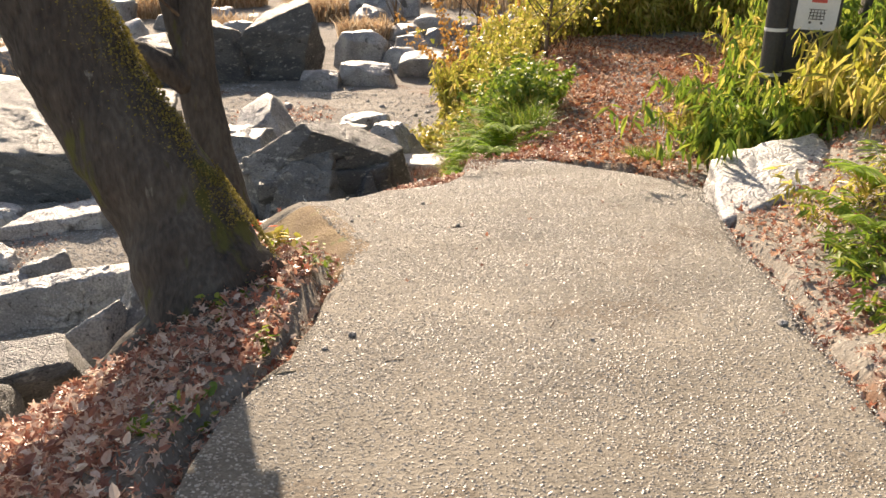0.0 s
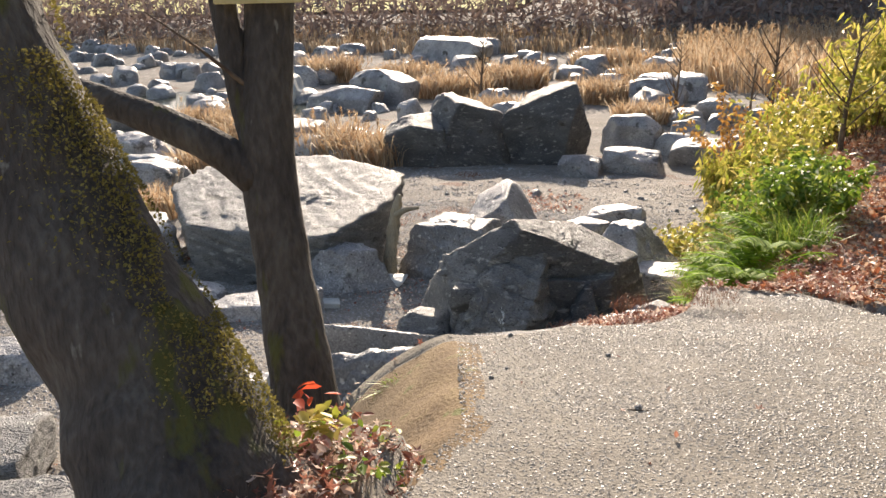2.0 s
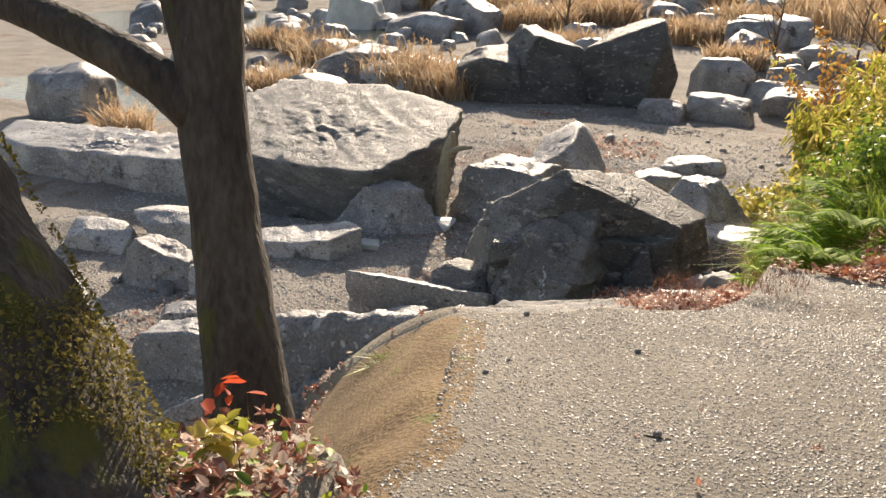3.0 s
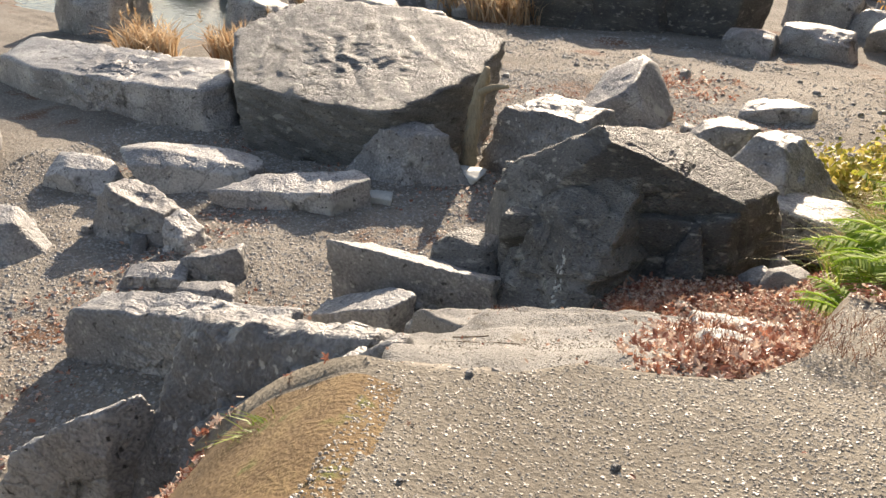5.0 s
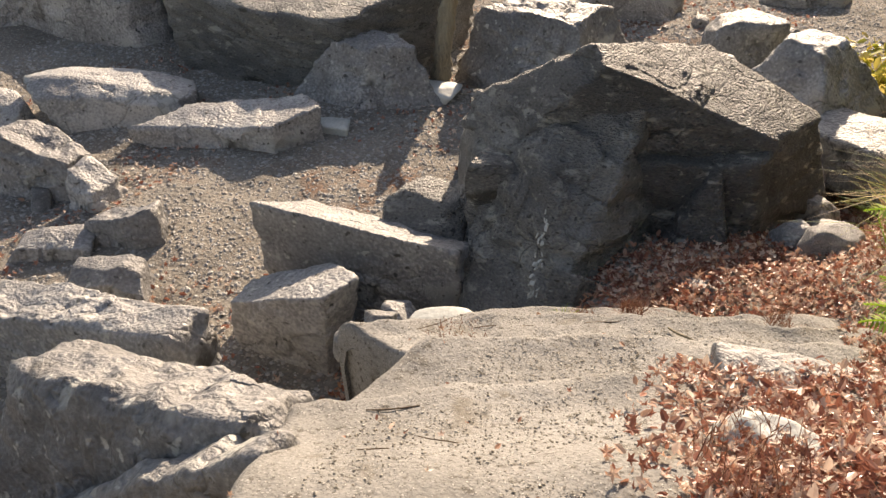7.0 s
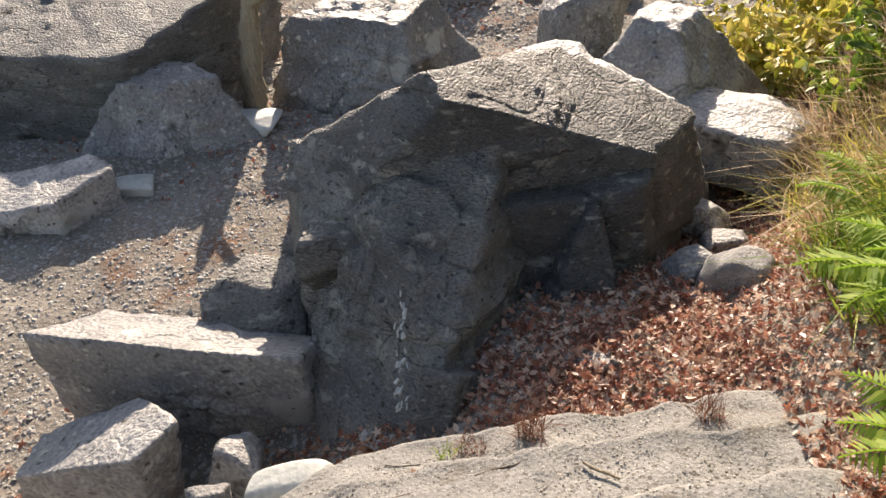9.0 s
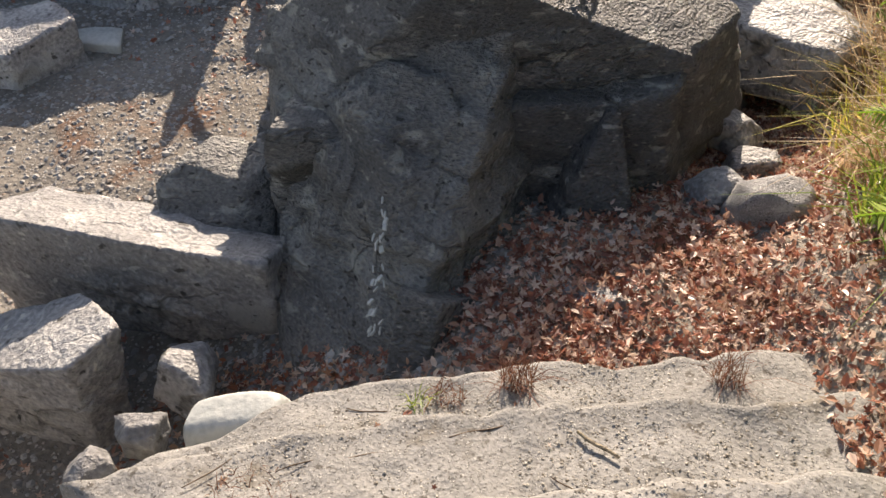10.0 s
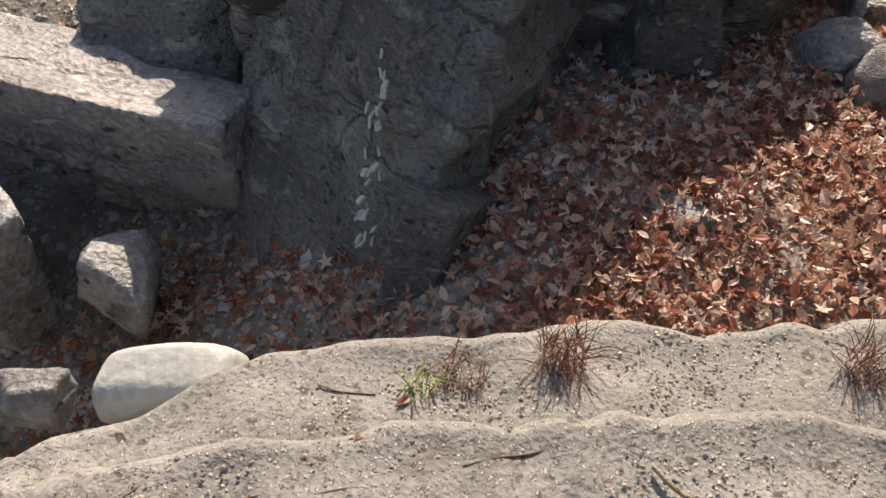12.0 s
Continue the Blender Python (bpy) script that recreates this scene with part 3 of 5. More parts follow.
# large rocks round the gravel below the steps
rock(-4.75, 8.65, -2.72, (0.5, 0.3, 0.2), 30, 0, 0, seed=30, n=22, label="low grey stone on gravel")
rock(-3.97, 8.42, -2.62, (0.45, 0.3, 0.25), 35, 0, 0, seed=31, n=22, label="small flat grey stone on gravel")
rock(-6.0, 10.45, -2.65, (1.25, 0.7, 0.42), 35, 0, 6, seed=32, n=22, label="low smooth rock below a huge boulder")
rock(-6.9, 9.75, -2.68, (0.8, 0.5, 0.36), 10, 0, 6, seed=33, n=22, label="low grey rock with a pale top")
rock(-6.3, 8.3, -2.62, (0.75, 0.5, 0.42), 10, 0, 6, seed=34, n=22, label="pale flat rock among fallen leaves")
rock(-3.1, 15.1, -2.6, (1.1, 0.9, 0.95), 10, 0, 10, seed=36, n=22, label="pyramid-shaped grey boulder on sand", chips=((-0.7, -0.2, 0.7, 0.6), (0.7, -0.2, 0.6, 0.65)))
rock(-1.55, 13.55, -2.42, (0.66, 0.5, 0.52), 20, 0, 0, seed=37, n=22, label="small striped grey boulder")
rock(-0.3, 11.7, -2.35, (0.95, 0.6, 0.4), -30, 0, 0, seed=39, n=22, label="pale flat rock at the foot of the bank", mat=ROCK)
rock(-1.55, 11.85, -2.35, (0.7, 0.6, 0.75), 10, 0, 0, seed=41, n=22, label="pale-topped rock behind a split boulder")
rock(-0.45, 10.85, -2.4, (0.32, 0.16, 0.16), -10, 0, 0, seed=42, n=12, label="thin dark stone slab among leaves")
rock(-0.45, 10.1, -2.25, (0.16, 0.16, 0.34), 20, 0, 16, seed=43, n=12, label="small upright pale stone")
rock(-0.3, 10.6, -2.4, (0.22, 0.18, 0.16), 20, seed=44, n=12, label="small grey stone among leaves")
rock(-1.5, 16.5, -2.85, (0.95, 0.5, 0.32), 5, seed=45, n=22, label="long low stone on sand")
rock(-4.2, 10.95, -2.71, (0.36, 0.2, 0.09), 10, seed=46, n=12, mat=PALE, label="small pale flat stone")
rock(-3.75, 11.9, -2.68, (0.4, 0.3, 0.14), 10, seed=47, n=12, mat=PALE, label="pale flat stone among leaves")
rock(-0.76, 9.3, -2.13, (0.2, 0.13, 0.13), 10, seed=48, n=12, label="small grey stone in leaf litter")
rock(-2.12, 8.76, -2.46, (0.2, 0.2, 0.24), 10, 0, 20, seed=49, n=12, label="small grey angular stone")
rock(-1.64, 8.42, -2.05, (0.3, 0.14, 0.12), 28, 0, -8, seed=50, n=22, cuts=2, soft=7, rough=0.02, mat=PALE, label="smooth pale oval stone beside the steps")
rock(-1.88, 8.27, -2.04, (0.13, 0.1, 0.11), 22, seed=51, n=12, label="small grey stone beside the steps")
rock(-1.93, 8.1, -2.03, (0.14, 0.1, 0.14), 52, seed=52, n=12, label="small pale stone beside the steps")
rock(-2.4, 9.55, -2.45, (0.55, 0.5, 0.6), 20, 0, 0, seed=53, n=22, mat=BOULDER, label="dark wedge of rock against a split boulder")
rock(-0.1, 7.5, -1.22, (0.28, 0.13, 0.1), -10, seed=54, n=22, mat=PALE, label="pale worn stone in the leaves")
rock(0.0, 8.0, -1.5, (0.8, 0.3, 0.2), -12, seed=55, n=22, label="flat pale stone beside the steps")

# broken blocks
crag([(-6.5, 11.5, -2.07), (-5.5, 11.4, -1.98), (-4.4, 11.5, -2.0), (-3.95, 12.6, -1.85), (-4.1, 13.5, -1.65), (-5.6, 13.9, -1.42), (-7.1, 13.7, -1.45), (-7.4, 12.6, -1.8)], -3.0, -0.05, 21, "huge layered grey boulder with a broad sunlit top", 64, 0.022, BOULDER, 0.06)
crag([(-9.9, 11.4, -2.27), (-7.6, 11.4, -2.22), (-7.0, 11.5, -2.3), (-6.9, 11.9, -2.2), (-7.6, 12.6, -2.1), (-11.5, 12.6, -2.4), (-11.0, 11.7, -2.35)], -3.0, 0.1, 22, "long low pale rock ledge by the river", 64, 0.05)
crag([(-4.5, 11.45, -2.25), (-4.15, 11.5, -2.15), (-3.85, 11.75, -2.3), (-4.2, 11.9, -2.15)], -2.95, 0.35, 23, "angular grey rock leaning on a huge boulder", 40, 0.035)
crag([(-5.45, 9.95, -2.58), (-4.3, 10.35, -2.5), (-4.12, 10.75, -2.43), (-4.4, 10.9, -2.45), (-5.2, 10.4, -2.5)], -2.95, 0.05, 24, "long flat-topped rock slab on gravel", 40, 0.022, strata=0.04)
crag([(-3.24, 8.92, -2.12), (-2.44, 9.05, -2.12), (-1.96, 9.12, -2.2), (-1.98, 9.38, -2.3), (-2.3, 9.45, -2.29), (-3.1, 9.3, -2.27)], -2.9, 0.05, 25, "flat pale-topped rock on the gravel", 64, 0.022)
crag([(-2.38, 8.5, -2.22), (-2.32, 8.7, -2.2), (-2.62, 8.88, -2.3), (-3.05, 8.68, -2.42), (-3.0, 8.42, -2.42)], -2.9, -0.05, 26, "pale block-shaped rock with dark pits", 64, 0.018)
crag([(-5.8, 9.1, -2.3), (-5.6, 9.05, -2.33), (-5.2, 9.2, -2.5), (-5.25, 9.4, -2.5), (-5.75, 9.45, -2.35)], -2.95, 0.25, 27, "wedge-shaped grey rock on gravel")
crag([(-5.1, 9.1, -2.46), (-4.88, 9.1, -2.6), (-4.9, 9.35, -2.6), (-5.1, 9.35, -2.47)], -2.95, 0.2, 28, "small angular rock on gravel", 22)
crag([(-4.6, 8.8, -2.62), (-4.3, 8.85, -2.45), (-4.15, 9.0, -2.48), (-4.25, 9.15, -2.5), (-4.6, 9.05, -2.6)], -2.95, 0.2, 29, "dark angular rock on gravel", 22)
crag([(-3.6, 12.5, -2.15), (-3.3, 12.45, -2.05), (-2.7, 12.5, -2.07), (-2.6, 13.0, -2.1), (-3.4, 13.1, -2.05)], -3.0, 0.3, 35, "dark blocky boulder beside a broken stump", 40, 0.045)
crag([(-0.97, 12.1, -1.86), (-0.7, 12.02, -1.8), (-0.58, 12.35, -1.86), (-0.9, 12.5, -1.86)], -2.9, 0.62, 38, "peaked grey boulder beside the bank", 40, 0.035)
crag([(-1.4, 11.22, -1.93), (-0.66, 11.08, -2.02), (-0.6, 11.35, -1.98), (-1.25, 11.68, -1.82)], -2.8, 0.15, 40, "grey slab wedged behind a split boulder", 40, 0.025)

# outcrop at the foot of the path
crag([(-2.7, 7.3, -1.75), (-1.6, 7.4, -1.56), (-1.32, 7.08, -1.37), (-1.85, 6.92, -1.38), (-2.62, 7.0, -1.66)], -2.75, 0.38, 61, "dark rock outcrop with a pale flat top", 64, 0.045, soft=16.0)
crag([(-1.22, 6.78, -1.17), (-1.25, 7.02, -1.3), (-1.6, 7.05, -1.45), (-2.45, 6.9, -2.1), (-2.4, 6.75, -2.1), (-1.5, 6.74, -1.33)], -2.75, 0.15, 62, "rock outcrop beside the mossy path flank", 64, 0.04, soft=20.0)
crag([(-4.4, 7.55, -2.38), (-2.72, 7.78, -2.1), (-2.75, 8.05, -2.12), (-4.4, 7.9, -2.38)], -2.95, 0.05, 63, "long dark rock with a pale ridge", 64, 0.04, soft=25.0)
crag([(-2.85, 6.6, -2.0), (-2.72, 6.85, -2.02), (-3.3, 6.8, -2.35), (-3.38, 6.45, -2.4)], -2.9, 0.2, 67, "small tilted rock with a pale ridge", 40, 0.025)
# rocks 66, 68, 71 and 72 use the darker stone to stand for tree shade
rock(-3.1, 4.5, -1.9, (0.9, 0.7, 0.7), 10, 0, 0, seed=66, n=22, mat=BOULDER, label="shaded dark rock on the bank")
rock(-3.2, 5.2, -1.9, (1.4, 0.7, 0.4), 16, 0, -8, seed=68, n=22, mat=BOULDER, label="flat pale-edged rock on the bank")
rock(-5.2, 6.6, -2.55, (1.2, 0.8, 0.5), 16, 0, -6, seed=71, n=22, mat=BOULDER, label="grey rock below the bank")
rock(-7.2, 7.2, -2.55, (1.4, 1.0, 0.6), 46, 0, -6, seed=72, n=22, mat=BOULDER, label="grey rock below the bank")
rock(-9.0, 9.2, -2.6, (1.6, 1.2, 0.8), 16, 0, -6, seed=73, n=22, label="grey river boulder by the water")

crag([(1.97, 5.75, -0.9), (2.9, 6.1, -0.66), (2.95, 6.8, -0.52), (2.1, 6.72, -0.76)], -1.4, 0.1, 70, "pale lichened flat rock beside the path", 40, 0.02)

# boulders across the flat
rock(-11, 23.0, -2.95, (2.2, 1.6, 1.0), 10, seed=81, n=22, label="grey boulder in dry grass")
rock(-7.2, 22.3, -2.85, (1.5, 1.3, 1.5), 10, seed=82, n=22, mat=BOULDER, label="large grey boulder on the river flat")
rock(-6.0, 22.8, -2.75, (2.0, 1.6, 1.9), 25, 0, 8, seed=83, n=40, mat=BOULDER, label="large pale-topped boulder on the river flat")
rock(-4.3, 23.4, -2.75, (1.9, 1.7, 2.2), -10, 0, -10, seed=84, n=40, mat=BOULDER, label="tall dark boulder on the river flat", chips=((-0.8, 0, 0.6, 0.8),))
rock(-2.3, 25.1, -2.95, (1.45, 1.2, 1.2), 0, seed=85, n=22, label="rounded grey boulder on the river flat")
rock(-1.95, 22.2, -3.05, (1.35, 1.0, 0.65), 0, seed=86, n=22, label="low grey boulder on the river flat")
rock(-3.0, 21.4, -3.05, (0.95, 0.8, 0.55), 0, seed=87, n=22, label="low pale boulder on the river flat")
rock(-1.0, 26.3, -3.1, (0.85, 0.8, 0.85), 0, seed=88, n=22, label="small grey boulder on the river flat")
rock(-0.4, 23.5, -3.05, (1.4, 1.0, 0.75), 0, seed=89, n=22, label="long grey boulder on the river flat")
rock(-2.6, 35.0, -3.1, (2.0, 1.5, 1.3), 0, seed=90, n=22, label="grey boulder near the far dry grass")
rock(-13, 34.5, -3.0, (2.4, 1.8, 1.6), 0, seed=91, n=22, label="grey boulder near the far dry grass")
rock(-16, 52, -2.9, (4.2, 3, 1.9), 0, seed=92, n=22, label="broad grey boulder below the far bank")
rock(-17.6, 34.0, -3.0, (2.0, 1.6, 1.5), 0, 0, 14, seed=93, n=22, label="pale sunlit boulder by the river", mat=PALE)
rock(-13.8, 32.5, -3.1, (2.5, 1.8, 1.1), 0, seed=94, n=22, label="grey boulder in dry grass")
rock(-14.2, 20.4, -2.85, (1.5, 1.2, 0.85), 0, seed=95, n=22, label="grey boulder in the river shallows")
rock(-11.2, 17.2, -2.75, (1.05, 0.9, 0.7), 0, seed=96, n=22, label="grey boulder in the river shallows")
rock(-13.0, 15.1, -2.6, (1.5, 1.2, 1.3), 0, seed=97, n=22, label="dark boulder by the river")

# smaller rocks strewn over the river bed
rng = np.random.default_rng(7)
shapes = [rock_shape(s, 200 + i, n=8, rough=0.07) for i, s in enumerate([(1, 0.8, 0.7), (1.1, 0.7, 0.6), (0.9, 0.9, 0.8), (1.2, 0.8, 0.9), (1, 1, 0.55), (0.8, 0.7, 0.9)])]
made = 0
while made < 300:
    y = 17 + 45 * rng.random() ** 1.3
    x = rng.uniform(-1.05, 0.28) * y * 0.8
    if x > float(line(BANK, y)) - 2.5 or (x > -9.5 and 12.5 < y < 20.3 and x > -9) or (-8.5 < x < 0.6 and y < 24):
        continue
    s = 0.25 + 1.05 * rng.random() ** 2.2 + 0.010 * y
    ob = new("river_rock", shapes[rng.integers(6)])
    ob.matrix_basis = pose(x, y, float(land(x, y)) + 0.16 * s, *(rng.uniform(-14, 14, 2)), rng.uniform(0, 360)) @ Matrix.Scale(s, 4)
    tagged(ob, "grey water-worn rock on the river bed", "rock", "rocks strewn over the river bed")
    made += 1
made = 0
while made < 110:
    x, y = rng.uniform(-9, -0.2), rng.uniform(5.5, 19)
    if x > float(line(BANK, y)) - 1.3 - 0.6 * (y < 8) or (-2.6 < x < -0.4 and 8 < y < 11.3):
        continue
    s = 0.05 + 0.22 * rng.random() ** 3
    ob = new("small_stone", shapes[rng.integers(6)])
    ob.matrix_basis = pose(x, y, float(land(x, y)) + 0.15 * s, *(rng.uniform(-14, 14, 2)), rng.uniform(0, 360)) @ Matrix.Scale(s, 4)
    tagged(ob, "small grey stone on gravel", "stone", "stones on the gravel")
    made += 1


# ---- trees ----
def limb(pts, sides=20, seed=3, bumps=0.06, per=10):
    """Verts and faces of a tapered, gnarled branch through points (x, y, z, radius)."""
    p = np.array(pts, float)
    d = np.r_[0, np.cumsum(np.linalg.norm(np.diff(p[:, :3], axis=0), axis=1))]
    t = np.linspace(0, d[-1], per * (len(p) - 1) + 1)
    c = np.stack([np.interp(t, d, p[:, k]) for k in range(4)], -1)
    for _ in range(3 * per // 4):
        c[1:-1] = (c[:-2] + 2 * c[1:-1] + c[2:]) / 4
    tan = np.gradient(c[:, :3], axis=0)
    tan /= np.linalg.norm(tan, axis=1)[:, None]
    ref = np.array([0.3, 1, 0.1]) / np.linalg.norm([0.3, 1, 0.1])
    a = np.cross(tan, ref)
    a /= np.linalg.norm(a, axis=1)[:, None]
    b = np.cross(tan, a)
    th = np.linspace(0, 2 * math.pi, sides, endpoint=False)
    ring = c[:, None, :3] + c[:, 3, None, None] * (a[:, None] * np.cos(th)[None, :, None] + b[:, None] * np.sin(th)[None, :, None])
    v = ring.reshape(-1, 3)
    r = np.repeat(c[:, 3], sides)
    push = bumps * r * (grain(v / np.maximum(r, 0.02)[:, None], 1.2, seed) + 0.5 * grain(v / np.maximum(r, 0.02)[:, None], 3.5, seed + 1))
    mid = np.repeat(c[:, :3], sides, axis=0)
    v = v + (v - mid) / np.maximum(r, 1e-4)[:, None] * push[:, None]
    n = len(c)
    i = np.arange(n * sides).reshape(n, sides)
    f = np.stack([i[:-1], np.roll(i[:-1], -1, 1), np.roll(i[1:], -1, 1), i[1:]], -1).reshape(-1, 4).tolist()
    f.append(list(i[-1]))
    f.append(list(i[0][::-1]))
    return v, f


leaning = tagged(new("leaning_tree"), "thick leaning tree trunk with dark mossy bark", "tree")
leaning.matrix_basis = pose(-1.15, 4.05, -0.9)


def under(parent, name, pts, mat, label="", **kw):
    o = parent.matrix_basis.translation
    v, f = limb(pts, **kw)
    return part(name, mesh(name, v - np.array(o), f, mat), parent, label)


under(leaning, "trunk", [(-1.05, 3.98, -1.2, 0.42), (-1.14, 4.02, -0.8, 0.36), (-1.25, 4.1, -0.42, 0.29), (-1.44, 4.12, -0.04, 0.26), (-1.68, 4.14, 0.4, 0.25), (-1.84, 4.12, 0.86, 0.245), (-2.1, 4.1, 1.8, 0.22), (-2.6, 4.2, 3.4, 0.19), (-2.9, 4.3, 5.6, 0.13)], BARK, "", sides=40, seed=5, per=14, bumps=0.10)
rng = np.random.default_rng(15)
n = 15000
line_z = rng.uniform(-0.62, 1.3, n)
cx, cr = np.interp(line_z, [-0.8, -0.42, -0.04, 0.4, 0.86, 1.8], [-1.14, -1.25, -1.44, -1.68, -1.84, -2.1]), np.interp(line_z, [-0.8, -0.42, -0.04, 0.86, 1.8], [0.36, 0.29, 0.26, 0.245, 0.22])
th = rng.normal(0.15, 0.5, n)
p = np.stack([cx + 1.03 * cr * np.cos(th), 4.11 + 1.03 * cr * np.sin(th), line_z + 0.1], -1)
p = p[grain(p, 4.5, 16) > -0.05]
t = np.random.default_rng(16)
v, f = [], []
base = [(0, 0, 0), (0.3, 0.4, 0.1), (0, 1, 0), (-0.3, 0.4, 0.1)]
turn = turns_of(t.uniform(0, 6.3, len(p)), t.normal(0.3, 0.7, len(p)), t.normal(0, 0.7, len(p)), t.uniform(0.006, 0.019, len(p)))
v, f = strew(base, [(0, 1, 2, 3)], turn, p - np.array(leaning.matrix_basis.translation))
part("moss", mesh("moss", v, f, MOSSLEAF), leaning, "olive moss on the upper side of the bark")
under(leaning, "root", [(-1.2, 3.9, -0.7, 0.16), (-1.55, 3.75, -0.95, 0.12), (-1.9, 3.6, -1.25, 0.06)], BARK, seed=6)
under(leaning, "root", [(-1.05, 4.1, -0.55, 0.17), (-0.82, 4.2, -0.72, 0.11), (-0.7, 4.3, -0.85, 0.05)], BARK, seed=7)

forked = tagged(new("forked_tree"), "slender forked tree with smooth dark bark and a low side branch", "tree")
forked.matrix_basis = pose(-1.3, 5.05, -0.9)
under(forked, "trunk", [(-1.2, 4.95, -2.1, 0.3), (-1.24, 5.0, -1.2, 0.19), (-1.27, 5.04, -0.75, 0.145), (-1.37, 5.13, -0.3, 0.118), (-1.47, 5.2, 0.25, 0.118), (-1.43, 5.28, 0.86, 0.1), (-1.36, 5.32, 1.7, 0.09), (-1.3, 5.4, 3.5, 0.07), (-1.5, 5.5, 5.5, 0.04)], BARK, sides=28, seed=8, per=12)
under(forked, "side_branch", [(-1.48, 5.16, 0.16, 0.09), (-1.62, 5.1, 0.30, 0.075), (-1.96, 5.0, 0.46, 0.065), (-2.5, 4.95, 0.62, 0.055), (-3.3, 5.0, 1.0, 0.03)], BARK, seed=9)
under(forked, "fork", [(-1.5, 5.2, 0.30, 0.07), (-1.56, 5.18, 0.62, 0.058), (-1.64, 5.2, 1.2, 0.05), (-1.8, 5.2, 2.0, 0.04), (-2.0, 5.2, 3.2, 0.02)], BARK, seed=10)
under(forked, "twig", [(-1.5, 5.15, 0.55, 0.01), (-1.62, 5.0, 0.72, 0.006), (-1.8, 4.95, 0.85, 0.003)], TWIG, sides=6)
under(forked, "twig", [(-1.42, 5.15, 1.0, 0.008), (-1.2, 5.1, 1.2, 0.006), (-1.05, 5.05, 1.35, 0.003)], TWIG, sides=6)

stump = tagged(new("broken_stump"), "thin leaning weathered broken stump with split wood", "stump")
stump.matrix_basis = pose(-3.98, 12.2, -2.7)
under(stump, "trunk", [(-3.85, 12.15, -2.95, 0.11), (-3.84, 12.2, -2.5, 0.085), (-3.82, 12.3, -2.05, 0.075), (-3.76, 12.35, -1.75, 0.06), (-3.74, 12.36, -1.66, 0.025)], DEADWOOD, sides=16, seed=12, bumps=0.22)
under(stump, "snag", [(-3.83, 12.3, -1.95, 0.045), (-3.6, 12.25, -1.82, 0.035), (-3.42, 12.2, -1.78, 0.02)], DEADWOOD, sides=10, seed=13)


# ---- leaves, grasses and shrubs ----
def pts_in(rng, n, x0, x1, y0, y1, keep):
    x, y = rng.uniform(x0, x1, n), rng.uniform(y0, y1, n)
    k = rng.random(n) < keep(x, y)
    return x[k], y[k]


# a curled five-lobed leaf, about 1 across
LOBES = 5
leaf_v = [(0, 0, 0.0)]
for k in range(LOBES * 2):
    a = math.pi * 2 * k / (LOBES * 2)
    r = 0.55 if k % 2 == 0 else 0.22
    leaf_v.append((r * math.cos(a), r * math.sin(a), 0.16 * (r > 0.3) * (1 + 0.6 * math.cos(3 * a))))
leaf_f = [(0, 1 + (k - 1) % 10, 1 + k, 1 + (k + 1) % 10) for k in range(0, 10, 2)]
# a narrow folded leaf along y
blade_v = [(0, 0, 0), (0.11, 0.4, 0.03), (0, 1, -0.16), (-0.11, 0.4, 0.03)]
blade_f = [(0, 1, 2), (0, 2, 3)]
oval_v = [(0, 0, 0), (0.26, 0.3, 0.05), (0.2, 0.7, 0.03), (0, 1, -0.08), (-0.2, 0.7, 0.03), (-0.26, 0.3, 0.05)]
oval_f = [(0, 1, 2, 3), (0, 3, 4, 5)]


def litter(name, label, n, box, keep, seed, size=(0.035, 0.075), mat=LITTER, lift=0.03, tilt=0.55):
    rng = np.random.default_rng(seed)
    x, y = pts_in(rng, n, *box, keep)
    z = top(x, y) + rng.random(len(x)) ** 2 * lift + 0.004
    t = turns_of(rng.uniform(0, 6.3, len(x)), rng.normal(0, tilt, len(x)), rng.normal(0, tilt, len(x)), 0.8 * rng.uniform(*size, len(x)))
    p, h = np.stack([x, y, z], -1), len(x) * 11 // 20
    v, f = strew(leaf_v, leaf_f, t[:h], p[:h])
    v2, f2 = strew(oval_v, oval_f, t[h:], p[h:])
    f = f + [[j + len(v) for j in q] for q in f2]
    return tagged(new(name, mesh(name, np.concatenate([v, v2]), f, mat, flat=True)), label, "leaves", kind="stuff")


def clumpy(x, y, s, cut, seed):
    return smooth(cut - 0.25, cut + 0.25, grain2(x, y, s, seed))


def not_path(x, y):
    left = np.where(y > 6.4, np.interp(y, [p[1] for p in END], [p[0] for p in END]), line(PATH_LEFT, y))
    return ~((x > left - 0.02) & (x < line(PATH_RIGHT, y) + 0.02) & (y < 8.05))


litter("leaf_litter", "red and brown fallen leaves on the bank beside the path", 40000, (-3.4, -0.3, 0.6, 5.6), lambda x, y: not_path(x, y) * smooth(-3.4, -1.4, x - 0.7 * (y > 3.6)) * (1 - smooth(4.65, 4.95, y + 0.25 * (x + 0.9))) * (0.45 + 0.55 * clumpy(x, y, 2.5, 0, 61)), 1, lift=0.07)
litter("leaf_litter", "orange-brown fallen leaves covering the trail", 44000, (0.2, 6.5, 7.3, 15.5), lambda x, y: not_path(x, y) * smooth(-0.7, 0.1, x - line(BANK, y)) * (1 - 0.5 * np.exp(-((x - 2.4 - 0.1 * (y - 9)) / 0.35) ** 2)) * smooth(1.4, 0.1, x - line(RISE, y)), 2, size=(0.05, 0.1), lift=0.05, mat=TRAIL_LEAVES)
litter("leaf_litter", "brown fallen leaves along the path edge", 16000, (1.3, 4.0, 0.8, 7.2), lambda x, y: not_path(x, y) * smooth(2.3, 0.3, x - line(RISE, y)) * (0.5 + 0.5 * clumpy(x, y, 2, 0, 62)), 3, lift=0.05)
